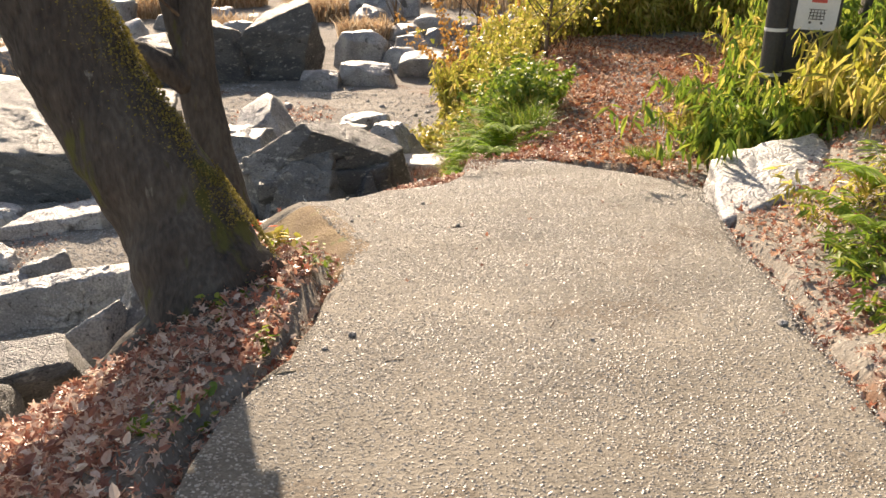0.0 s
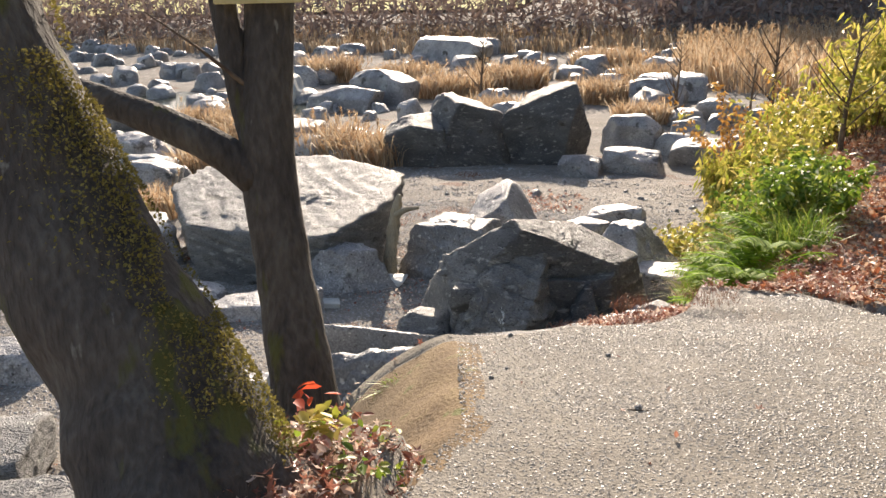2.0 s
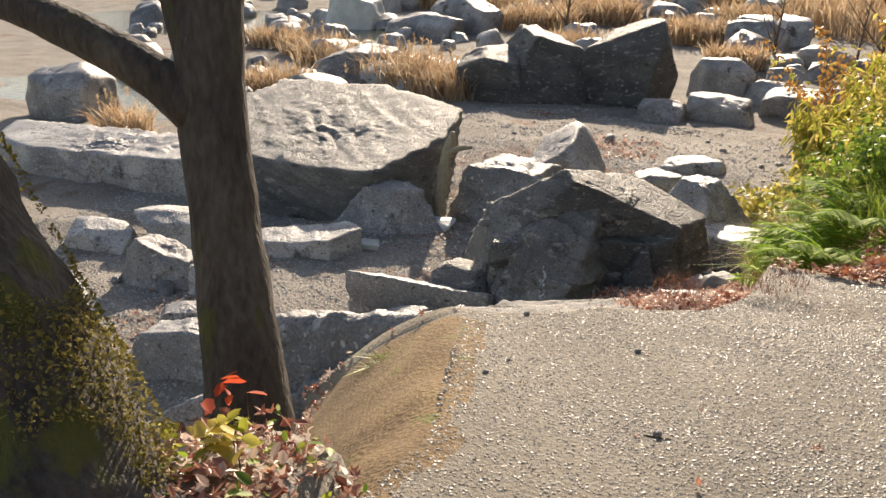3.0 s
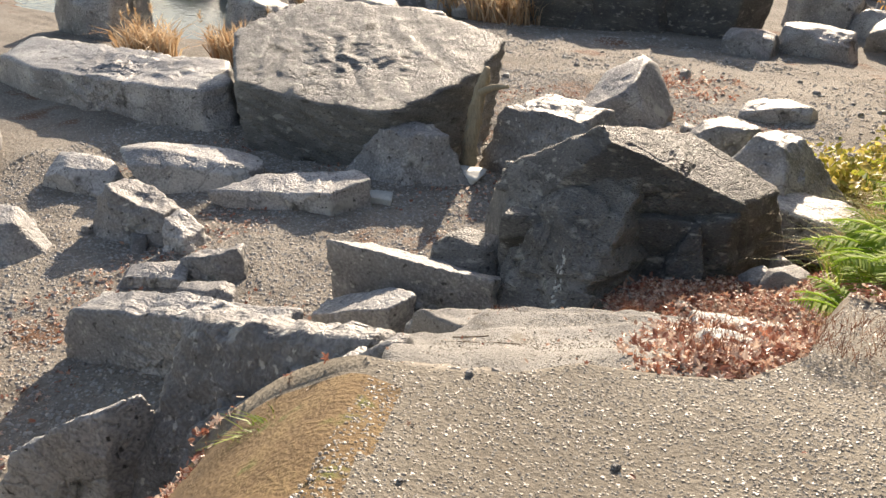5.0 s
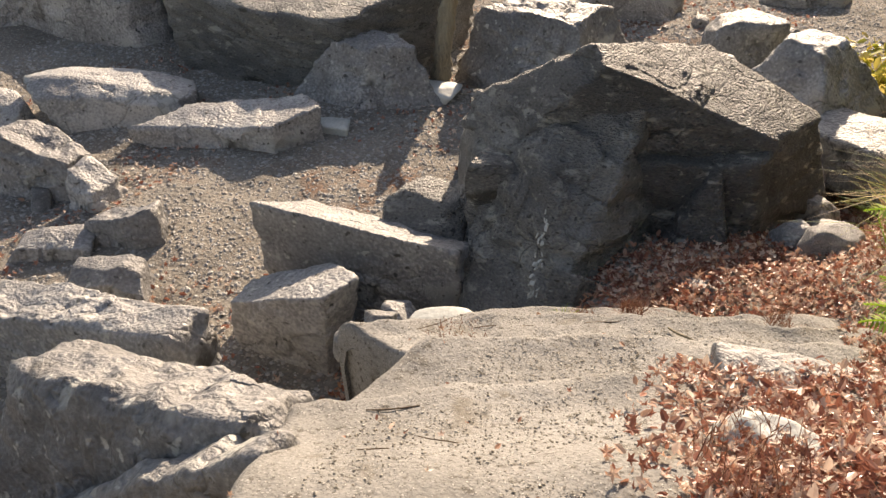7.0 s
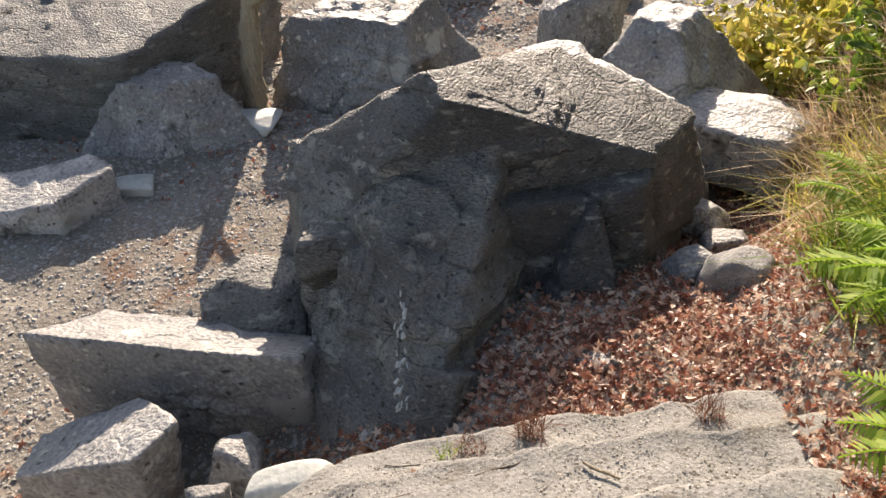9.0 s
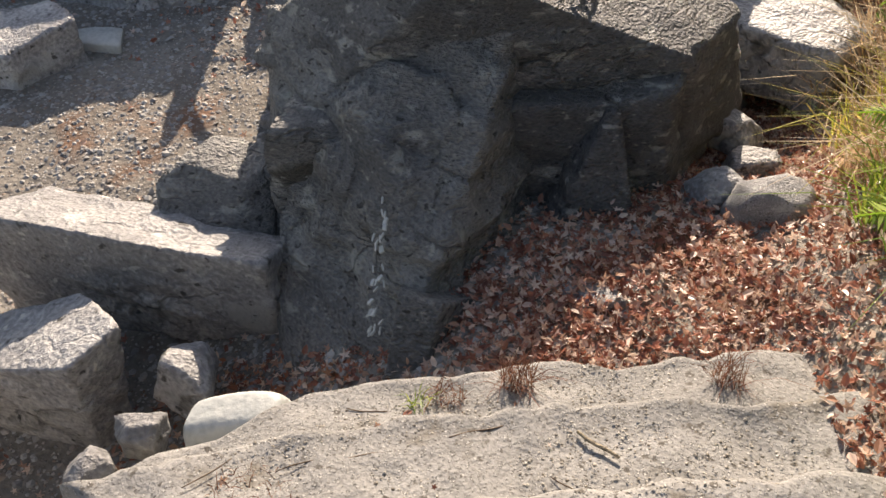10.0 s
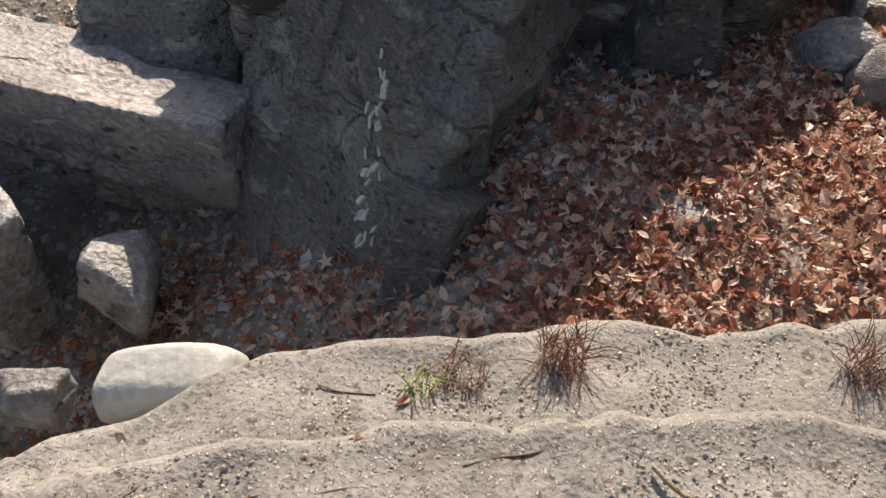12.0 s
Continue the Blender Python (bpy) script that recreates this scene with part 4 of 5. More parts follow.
litter("leaf_litter", "russet fallen leaves piled below the bank", 62000, (-1.5, 1.3, 7.0, 12.8), lambda x, y: not_path(x, y) * ((tread(x, y) < -50) | (x > -0.12 + 0.15 * grain2(x, y, 4, 77))) * smooth(-1.5, -0.7, x + 0.4 * (y > 10)), 4, size=(0.02, 0.058), lift=0.05)
litter("leaf_litter", "dark red leaves gathered in the hollow of the steps", 3600, (-0.55, 0.4, 6.85, 8.1), lambda x, y: not_path(x, y) * smooth(-0.5, -0.15, x + 0.35 * (y - 7.2)), 5, size=(0.03, 0.06), lift=0.07)
litter("leaf_litter", "dark red leaves on the shaded slope below the path", 5000, (-3.4, -1.3, 5.4, 6.85), lambda x, y: not_path(x, y) * (x < line(PATH_LEFT, y) - 0.75) * (0.4 + 0.6 * clumpy(x, y, 3, 0, 68)), 14, size=(0.03, 0.065), lift=0.04)
litter("leaf_litter", "sparse brown leaves on gravel and rock", 15000, (-7, -1.2, 6.0, 16), lambda x, y: (tread(x, y) < -50) * clumpy(x, y, 1.4, 0.25, 63) * 0.8, 6, size=(0.03, 0.07), lift=0.03)
litter("leaf_litter", "few dry leaves and crumbs on the concrete", 420, (-1.6, 1.9, 1.5, 9.0), lambda x, y: 0.0 + ((tread(x, y) > -50) * 0.9 + 0.12), 7, size=(0.015, 0.05), lift=0.01)
litter("leaf_litter", "leaves gathered below a split boulder", 6000, (-2.2, -0.5, 8.5, 9.6), lambda x, y: (tread(x, y) < -50) * (0.25 + 0.6 * smooth(-1.9, -1.2, x)) * (0.4 + 0.6 * clumpy(x, y, 5, 0, 66)), 8, size=(0.03, 0.06), lift=0.03)
litter("leaf_litter", "orange leaves between the steps and a pale rock", 1600, (-2.35, -1.5, 7.7, 9.0), lambda x, y: (tread(x, y) < -50) * 0.8, 10, size=(0.025, 0.055), lift=0.03, mat=TRAIL_LEAVES)
litter("leaf_litter", "reddish leaves caught beside the stump", 1500, (-4.2, -2.2, 16.3, 18.6), lambda x, y: np.exp(-((x + 3.4) ** 2 + (y - 17.4) ** 2) * 1.6), 9, size=(0.06, 0.12), lift=0.05)


def stones(name, label, n, box, keep, seed, size, mat, sink=0.25):
    rng = np.random.default_rng(seed)
    x, y = pts_in(rng, n, *box, keep)
    s = rng.uniform(size[0], size[1], len(x)) * rng.uniform(0.6, 1.0, len(x))
    z = top(x, y) + s * (0.3 - sink)
    v0 = [(0.95, 0.1, -0.1), (0.2, 0.78, -0.1), (-0.85, 0.5, -0.1), (-0.7, -0.6, -0.1), (0.4, -0.75, -0.1), (0.05, 0.05, 0.42)]
    f0 = [(0, 1, 5), (1, 2, 5), (2, 3, 5), (3, 4, 5), (4, 0, 5)]
    t = turns_of(rng.uniform(0, 6.3, len(x)), rng.normal(0, 0.25, len(x)), rng.normal(0, 0.25, len(x)), s)
    v, f = strew(v0, f0, t, np.stack([x, y, z], -1))
    return tagged(new(name, mesh(name, v, f, mat, flat=True)), label, "stones", kind="stuff")


stones("aggregate", "small stones standing proud of the concrete path", 150000, (-1.1, 2.1, 1.3, 8.1), lambda x, y: (~not_path(x, y)) * (0.6 + 0.4 * clumpy(x, y, 2, 0, 71)), 11, (0.005, 0.0125), PEBBLES, 0.31)
stones("gravel", "grey and brown gravel between the boulders", 60000, (-8, -0.6, 5.5, 17), lambda x, y: (tread(x, y) < -50) * not_path(x, y) * ((x < line(PATH_LEFT, y) - 1.0) | (y > 6.6)) * 0.9, 12, (0.008, 0.032), GRAVEL, 0.25)
stones("gravel", "coarse gravel and twigs over the sandy flat", 16000, (-9, 0.3, 12, 22), lambda x, y: (x < line(BANK, y) - 0.8) * (0.3 + 0.7 * clumpy(x, y, 1.2, 0, 72)), 15, (0.015, 0.05), GRAVEL, 0.25)
stones("grit", "coarse grit on the worn steps", 16000, (-1.8, 0.3, 6.6, 9.2), lambda x, y: (tread(x, y) > -50) * (x > np.interp(y, [6.6, 7.2, 7.8, 8.1, 8.5], [-0.98, -1.2, -1.2, -1.55, -1.3])) * 0.8, 13, (0.003, 0.0075), PEBBLES, 0.3)


def stems_mesh(rng, centre, spread, height, n, lean=0.5):
    """Bases and tips of curved stems growing out of a patch."""
    a, r = rng.uniform(0, 6.3, n), np.sqrt(rng.random(n))
    base = np.stack([centre[0] + spread[0] * r * np.cos(a), centre[1] + spread[1] * r * np.sin(a)], -1)
    base = np.c_[base, land(base[:, 0], base[:, 1]) - 0.03]
    h = height * rng.uniform(0.55, 1.0, n)
    d = rng.normal(0, lean, (n, 2)) + 0.5 * lean * np.stack([np.cos(a) * r, np.sin(a) * r], -1)
    tip = base + np.c_[d * h[:, None], h]
    return base, tip


def shrub(name, label, centre, spread, height, n, leaves, size, mat, seed, shape="blade", droop=0.5, lean=0.35, category="shrub", start=0.25, stem_mat=None):
    """A shrub of many leafy stems. leaves: leaves a stem."""
    rng = np.random.default_rng(seed)
    thing = tagged(new(name), label, category)
    base, tip = stems_mesh(rng, centre, spread, height, n, lean)
    thing.matrix_basis = pose(*centre[:2], float(land(centre[0], centre[1])))
    o = np.array(thing.matrix_basis.translation)
    k = np.repeat(np.arange(n), leaves)
    u = start + (1 - start) * rng.random(len(k)) ** 0.8
    bend = np.zeros((len(k), 3))
    bend[:, 2] = -0.12 * height * u ** 3
    p = base[k] + (tip[k] - base[k]) * u[:, None] + bend + rng.normal(0, 0.03 * height ** 0.5, (len(k), 3))
    t = turns_of(rng.uniform(0, 6.3, len(k)), rng.normal(-droop, 0.5, len(k)), rng.normal(0, 0.6, len(k)), rng.uniform(*size, len(k)))
    v, f = strew(*((blade_v, blade_f) if shape == "blade" else (oval_v, oval_f)), t, p - o)
    part("leaves", mesh("leaves", v, f, mat), thing)
    w = 0.003 + 0.002 * height
    q = np.stack([base + [w, 0, 0], base - [w, 0, 0], tip + bend[:1] * 0 - [0, 0, 0.1 * height], ], 1).reshape(-1, 3) - o
    part("stem_cluster", mesh("stem_cluster", q, np.arange(len(q)).reshape(-1, 3), stem_mat or TWIG), thing)
    return thing


# bamboo grass along the trail and the bank
SASA = "dense yellow-green bamboo grass lit from behind"
for i, (x, y, sx, sy, h, n) in enumerate([(2.4, 17.6, 1.3, 0.9, 2.1, 300), (4.2, 18.2, 1.4, 1.0, 2.7, 340), (6.2, 18.2, 1.3, 1.0, 3.0, 340), (0.9, 16.6, 0.9, 0.8, 1.5, 200), (8.2, 18.0, 1.4, 1.2, 3.2, 300), (3.0, 16.3, 1.2, 0.6, 1.2, 260), (5.2, 16.6, 1.3, 0.6, 1.5, 260), (1.9, 16.0, 0.7, 0.5, 1.0, 160)]):
    shrub("bamboo_thicket", SASA, (x, y), (sx, sy), h, n, 44, (0.12, 0.26), BAMBOO, 300 + i, droop=0.8, lean=0.16, category="bamboo", start=0.04)
shrub("bank_shrub", "yellowish green leafy shrub on the bank edge", (0.4, 13.2), (0.7, 0.8), 0.75, 170, 40, (0.05, 0.11), BAMBOO, 310, "oval")
shrub("bank_shrub", "yellowish green leafy shrub on the bank edge", (0.75, 11.8), (0.5, 0.6), 0.55, 130, 36, (0.05, 0.10), GREEN, 311, "oval")
shrub("bank_shrub", "green leafy shrub hanging over the bank", (0.95, 10.5), (0.45, 0.6), 0.6, 120, 36, (0.04, 0.09), GREEN, 312, "oval")
shrub("bank_shrub", "thin shrub with sparse pale leaves beside the trail", (1.5, 14.6), (0.7, 0.6), 1.5, 60, 30, (0.05, 0.12), BAMBOO, 313, "oval", lean=0.3)
shrub("orange_shrub", "orange-leaved shrub at the edge of the dry grass", (1.2, 20.5), (1.3, 1.0), 2.2, 70, 60, (0.06, 0.14), ORANGE, 314, "oval", lean=0.45)
shrub("orange_shrub", "orange-leaved shrub at the edge of the dry grass", (3.6, 25.0), (1.6, 1.2), 2.4, 70, 60, (0.08, 0.16), ORANGE, 315, "oval", lean=0.4)
for i, (x, y, h) in enumerate([(2.75, 7.35, 0.75), (3.5, 7.2, 0.8), (3.3, 8.9, 0.8), (2.95, 8.3, 0.6), (4.2, 9.3, 1.0), (4.3, 11.2, 0.9), (5.2, 12.6, 1.2), (3.6, 6.2, 0.8)]):
    shrub("bamboo_grass", "low bamboo grass with drooping green and straw leaves", (x, y), (0.45, 0.4), h, 70, 26, (0.10, 0.24), BAMBOO if i % 2 else GREEN, 320 + i, droop=0.9, lean=0.5, category="bamboo grass")
for i, (x, y, h) in enumerate([(2.7, 5.0, 0.35), (2.4, 4.3, 0.25), (3.0, 4.0, 0.35), (2.2, 3.5, 0.22), (2.6, 3.0, 0.3)]):
    shrub("path_weed", "green weeds and straw among leaves beside the path", (x, y), (0.3, 0.3), h, 34, 18, (0.05, 0.14), GREEN if i % 2 else BAMBOO, 330 + i, droop=0.3, lean=0.7, category="weed")
for i, (x, y, h) in enumerate([(-0.78, 4.35, 0.12), (-0.72, 4.65, 0.14), (-0.9, 3.7, 0.13), (-0.75, 3.2, 0.12), (-1.0, 4.8, 0.15), (-0.95, 2.7, 0.12)]):
    shrub("bank_weed", "small green and yellow weeds among fallen leaves", (x, y), (0.16, 0.16), h, 9, 6, (0.03, 0.06), GREEN, 340 + i, "oval", droop=-0.2, lean=0.6, category="weed", start=0.1)
red_shoot = shrub("red_leaved_sapling", "thin sapling with a few red-orange leaves", (-1.02, 4.72), (0.14, 0.12), 0.36, 7, 2, (0.05, 0.08), RED, 350, "oval", droop=0.2, lean=0.4, category="sapling", start=0.75)
shrub("yellow_leaved_sapling", "small sapling with yellow-green leaves at the trunk foot", (-0.86, 4.42), (0.08, 0.08), 0.24, 6, 8, (0.05, 0.08), BAMBOO, 351, "oval", droop=0.1, lean=0.4, category="sapling", start=0.4)


def fern(x, y, seed, n=9, length=0.6, z=None):
    """A fern: arching fronds, each with pairs of narrow leaflets."""
    rng = np.random.default_rng(seed)
    thing = tagged(new("fern"), "bright green fern with arching fronds on the bank", "fern")
    z = float(land(x, y)) if z is None else z
    thing.matrix_basis = pose(x, y, z)
    for k in range(n):
        a = 2 * math.pi * k / n + rng.uniform(-0.3, 0.3)
        L = length * rng.uniform(0.7, 1.1)
        m = 24
        u = np.linspace(0.12, 1, m)
        r = L * u
        h = L * (1.15 * u - 0.75 * u ** 2.0)
        c = np.stack([r * math.cos(a), r * math.sin(a), h], -1)
        w = 0.30 * L * np.sin(np.clip(u * 1.02, 0, 1) * math.pi) ** 0.7 * (1.15 - 0.5 * u) + 0.01
        ps, ts = [], []
        for s in (1, -1):
            ps.append(c)
            ts.append(turns_of(np.full(m, a - math.pi / 2 + s * 1.15), rng.normal(-0.15, 0.1, m), rng.normal(0, 0.2, m), w))
        v, f = strew([(0, 0, 0), (0.10, 0.3, 0), (0, 1, -0.1), (-0.10, 0.3, 0)], [(0, 1, 2, 3)], np.concatenate(ts), np.concatenate(ps))
        rib = np.concatenate([c + [0, 0, 0.004], c - [0, 0, 0.004]])
        rf = [(i, i + 1, m + i + 1, m + i) for i in range(m - 1)]
        f = [list(q) for q in f] + [[j + len(v) for j in q] for q in rf]
        part("frond", mesh("frond", np.concatenate([v, rib]), f, FERN), thing)
    return thing


for i, (x, y, L) in enumerate([(0.62, 8.75, 0.55), (0.75, 9.3, 0.55), (0.45, 9.0, 0.45), (0.8, 9.8, 0.5), (0.42, 9.15, 0.5), (0.6, 9.55, 0.5), (0.35, 8.5, 0.4), (0.55, 8.95, 0.5), (0.32, 9.3, 0.45), (0.3, 9.9, 0.4)]):
    fern(x, y, 360 + i, 10, L)
fern(2.5, 4.75, 370, 8, 0.45)
fern(2.75, 5.2, 371, 8, 0.5)


def grass(name, label, x, y, spread, height, n, mat, seed, width=0.006, lean=0.45, plumes=0, kind="", category="grass", z=None):
    """A tuft of curved blades; plumes: feathery heads."""
    rng = np.random.default_rng(seed)
    ob_z = float(land(x, y)) if z is None else z
    r, a = np.sqrt(rng.random(n)), rng.uniform(0, 6.3, n)
    sx, sy = spread
    bx, by = x + sx * r * np.cos(a), y + sy * r * np.sin(a)
    bz = land(bx, by) - 0.02 if z is None else np.full(n, z)
    h = height * rng.uniform(0.5, 1, n)
    d = rng.normal(0, lean, (n, 2)) * h[:, None]
    th = rng.uniform(0, 6.3, n)
    w = np.stack([np.cos(th), np.sin(th), 0 * th], -1) * width * rng.uniform(0.6, 1.2, n)[:, None]
    b = np.stack([bx, by, bz], -1)
    m1 = b + np.c_[d * 0.35, h * 0.6]
    t1 = b + np.c_[d, h * (1 - 0.25 * np.hypot(d[:, 0], d[:, 1]) / np.maximum(h, 1e-3))]
    v = np.stack([b - w, b + w, m1 + w, m1 - w, t1], 1)
    i = np.arange(n)[:, None] * 5
    f = (i + [0, 1, 2, 3]).tolist() + (i + [3, 2, 4]).tolist()
    v = v.reshape(-1, 3)
    if plumes:
        pick = rng.choice(n, plumes, replace=False)
        k = np.repeat(pick, 16)
        t = turns_of(rng.uniform(0, 6.3, len(k)), rng.uniform(0.7, 1.6, len(k)), rng.normal(0, 0.4, len(k)), np.full(len(k), 0.11 * height))
        pv, pf = strew(blade_v, blade_f, t, t1[k] + np.c_[np.zeros((len(k), 2)), rng.uniform(-0.02, 0.16, len(k)) * height])
        f += [[j + len(v) for j in q] for q in pf]
        v = np.concatenate([v, pv])
    o = np.array([x, y, ob_z])
    ob = new(name, mesh(name, v - o, f, mat))
    ob.matrix_basis = pose(*o)
    return tagged(ob, label, category, kind=kind)


PAMPAS = "golden dry grass tuft among river boulders"
for i, (x, y, s, h) in enumerate([(-9.6, 22.6, 1.3, 1.3), (-8.2, 21.8, 0.9, 1.0), (-16.5, 27.4, 1.3, 0.9), (-11, 36.6, 1.6, 1.3), (-4.8, 35.4, 1.4, 1.2), (-14.6, 26.0, 1.0, 0.9), (-12.2, 20.6, 0.9, 1.0), (-7.4, 30, 1.0, 1.0), (-2.6, 30, 0.9, 0.9), (-9.5, 40, 1.8, 1.4), (-3.2, 41, 1.8, 1.3), (-14.5, 41, 1.5, 1.3), (-9.3, 14.6, 0.5, 0.8), (-10.5, 13.9, 0.5, 0.8), (-12.5, 24.0, 1.2, 1.1), (-19, 42, 1.5, 1.6), (-6, 47, 2, 1.5)]):
    grass("pampas_tuft", PAMPAS, x, y, (s, s * 0.7), h, int(620 * s), STRAW, 400 + i, width=0.008 + 0.0005 * y, plumes=int(14 * s))
grass("dry_grass_field", "wide pale golden field of dry reeds beyond the rocks", 9, 47, (12, 12), 2.0, 14000, STRAW, 430, width=0.03, lean=0.25, plumes=900, kind="stuff")
grass("dry_grass_field", "pale golden reeds along the far bank", -22, 60, (26, 3), 1.3, 5000, STRAW, 431, width=0.035, lean=0.25, plumes=300, kind="stuff")
for i, (x, y, s, h, m) in enumerate([(0.55, 9.75, 0.28, 0.42, GREEN), (0.75, 10.2, 0.3, 0.45, BAMBOO), (0.6, 10.9, 0.3, 0.4, STRAW), (0.3, 8.25, 0.12, 0.14, GREEN), (0.1, 7.95, 0.1, 0.12, BAMBOO), (-1.35, 6.2, 0.06, 0.12, GREEN), (0.85, 9.4, 0.3, 0.4, GREEN), (0.45, 11.6, 0.35, 0.5, STRAW), (1.9, 7.9, 0.2, 0.2, GREEN), (0.42, 9.6, 0.22, 0.4, GREEN), (0.38, 10.1, 0.22, 0.4, STRAW), (0.5, 9.9, 0.25, 0.42, BAMBOO), (0.22, 9.75, 0.2, 0.36, GREEN), (0.18, 10.2, 0.2, 0.36, STRAW), (0.3, 9.4, 0.2, 0.36, GREEN), (0.25, 10.7, 0.25, 0.4, BAMBOO), (0.2, 11.3, 0.25, 0.4, STRAW)]):
    grass("grass_tuft", "long drooping green and straw grass on the bank", x, y, (s, s), h, int(200 + 900 * s), m, 440 + i, width=0.004, lean=0.7)
for i, (x, y, z, s, h, n) in enumerate([(-0.87, 8.74, -1.93, 0.05, 0.11, 90), (-0.3, 8.95, -1.92, 0.05, 0.1, 70), (-1.33, 8.02, -1.73, 0.12, 0.04, 80), (0.32, 7.45, -1.02, 0.18, 0.08, 160), (0.22, 8.75, -1.72, 0.06, 0.08, 60), (-1.05, 8.62, -1.93, 0.05, 0.05, 50), (-0.15, 7.25, -1.05, 0.14, 0.1, 90)]):
    grass("dry_weed_tuft", "small dry reddish-brown weed tuft on the concrete", x, y, (s, s), h, 2 * n, DRYWEED, 460 + i, width=0.0012, lean=0.8, category="weed", z=z)
grass("green_sprout", "tiny green grass sprout on a step", -1.12, 8.57, (0.03, 0.03), 0.07, 26, GREEN, 470, width=0.002, lean=0.8, z=-1.93)


# sticks and loose bits
def stick(x, y, length, r, yaw, seed, label="thin dry twig lying on the concrete", mat=TWIG, dz=0.0):
    dx, dy = math.cos(radians(yaw)) * length / 2, math.sin(radians(yaw)) * length / 2
    pts = []
    for k in (-1, -0.3, 0.4, 1):
        px, py = x + dx * k, y + dy * k + 0.04 * length * math.sin(3 * k + seed)
        pts.append((px, py, float(top(np.array([px]), np.array([py]))[0]) + 0.6 * r + dz, 0.65 * r * (1 - 0.25 * abs(k))))
    o = np.array(pts[1][:3])
    v, f = limb(pts, sides=7, seed=seed, per=4)
    ob = new("twig", mesh("twig", v - o, f, mat))
    ob.matrix_basis = pose(*o)
    return tagged(ob, label, "twig")


for i, a in enumerate([(-1.15, 8.28, 0.12, 0.004, 30), (-1.3, 8.2, 0.1, 0.003, 40), (-0.9, 8.45, 0.16, 0.004, 35), (-1.5, 8.1, 0.14, 0.003, 60), (-1.25, 8.5, 0.12, 0.003, 10), (-0.65, 8.35, 0.08, 0.003, -20), (0.5, 3.6, 0.1, 0.004, 70), (-0.2, 3.2, 0.08, 0.004, 20), (0.9, 4.6, 0.07, 0.004, 120), (0.1, 5.45, 0.09, 0.005, 10), (-1.15, 7.3, 0.16, 0.005, 35), (-0.9, 7.15, 0.12, 0.003, 5), (-1.0, 7.0, 0.08, 0.003, 40)]):
    stick(*a, seed=i + 1)
stick(-0.6, 8.5, 0.13, 0.009, -25, 31, "split piece of pale wood on a step", DEADWOOD)
stick(-1.5, 8.72, 0.18, 0.008, 30, 32, "pale dry leaf stalk in the litter", DEADWOOD)
stick(-0.65, 3.05, 0.14, 0.008, 20, 33, "pale broken stick at the path edge", DEADWOOD)
stick(-1.3, 3.0, 0.4, 0.01, 30, 34, "pale fallen stick in the leaf litter", DEADWOOD)
stick(-2.9, 5.4, 1.6, 0.03, 150, 35, "pale fallen branch on the shaded bank", DEADWOOD, dz=0.1)
for i, (x, y, s) in enumerate([(-0.4, 3.46, 0.05), (-0.63, 5.72, 0.035), (-0.6, 5.9, 0.025), (0.65, 3.4, 0.025), (-0.5, 3.3, 0.035), (0.1, 5.46, 0.05), (-0.15, 6.3, 0.04), (1.55, 3.6, 0.07), (-0.75, 6.55, 0.04)]):
    ob = new("pebble", shapes[i % 6])
    ob.matrix_basis = pose(x, y, float(top(np.array([x]), np.array([y]))[0]) + 0.2 * s, 0, 0, 40 * i) @ Matrix.Scale(0.65 * s, 4)
    tagged(ob, "small dark pebble on the concrete path", "pebble", "pebbles on the path")


# ---- signs ----
def block(sx, sy, sz, mat, bevel=0.0):
    bm = bmesh.new()
    bmesh.ops.create_cube(bm, size=1, matrix=Matrix.Diagonal((sx, sy, sz, 1)))
    if bevel:
        bmesh.ops.bevel(bm, geom=bm.edges[:], offset=bevel, segments=2, affect="EDGES")
    me = bpy.data.meshes.new("block")
    bm.to_mesh(me)
    bm.free()
    me.materials.append(mat)
    return me


def tube(r, h, mat, sides=24):
    bm = bmesh.new()
    bmesh.ops.create_cone(bm, cap_ends=True, segments=sides, radius1=r, radius2=r, depth=h)
    me = bpy.data.meshes.new("tube")
    bm.to_mesh(me)
    bm.free()
    me.materials.append(mat)
    return me


notice = tagged(new("notice_board"), "faded yellow notice plate tied to a slender tree", "sign")
notice.matrix_basis = pose(-1.40, 5.13, 1.15, 0, 0, 12)
part("plate", block(0.36, 0.012, 0.56, SIGNYELLOW, 0.004), notice)
for i, (x, z, w, h) in enumerate([(-0.07, -0.21, 0.17, 0.034), (0.1, -0.21, 0.1, 0.034), (-0.09, -0.14, 0.1, 0.025), (0.0, -0.03, 0.25, 0.034), (0.0, 0.04, 0.25, 0.03), (-0.02, 0.13, 0.24, 0.034)]):
    for k in range(max(2, int(w / 0.038))):
        n = max(2, int(w / 0.038))
        part("printed_mark", block(w / n * 0.7, 0.003, h, INKDARK), notice, "", pose(x - w / 2 + w / n * (k + 0.5), -0.0085, z))

post = tagged(new("banded_post"), "black post with white bands beside the trail", "post")
pz = float(land(3.02, 8.15))
post.matrix_basis = pose(3.02, 8.15, pz)
part("shaft", tube(0.10, 3.2, BLACKPOST), post, "", pose(0, 0, 1.5))
for z in (0.62, 1.02, 1.5):
    part("band", tube(0.103, 0.03, SIGNWHITE), post, "white band", pose(0, 0, z))
sign = tagged(new("cart_sign"), "white sign with red lettering and a basket on a dark board", "sign")
sz = float(land(3.42, 8.1))
sign.matrix_basis = pose(3.27, 8.1, sz, 0, 3, -8)
part("board", block(0.46, 0.06, 2.6, BLACKPOST, 0.01), sign, "dark upright board", pose(0, 0, 1.2))
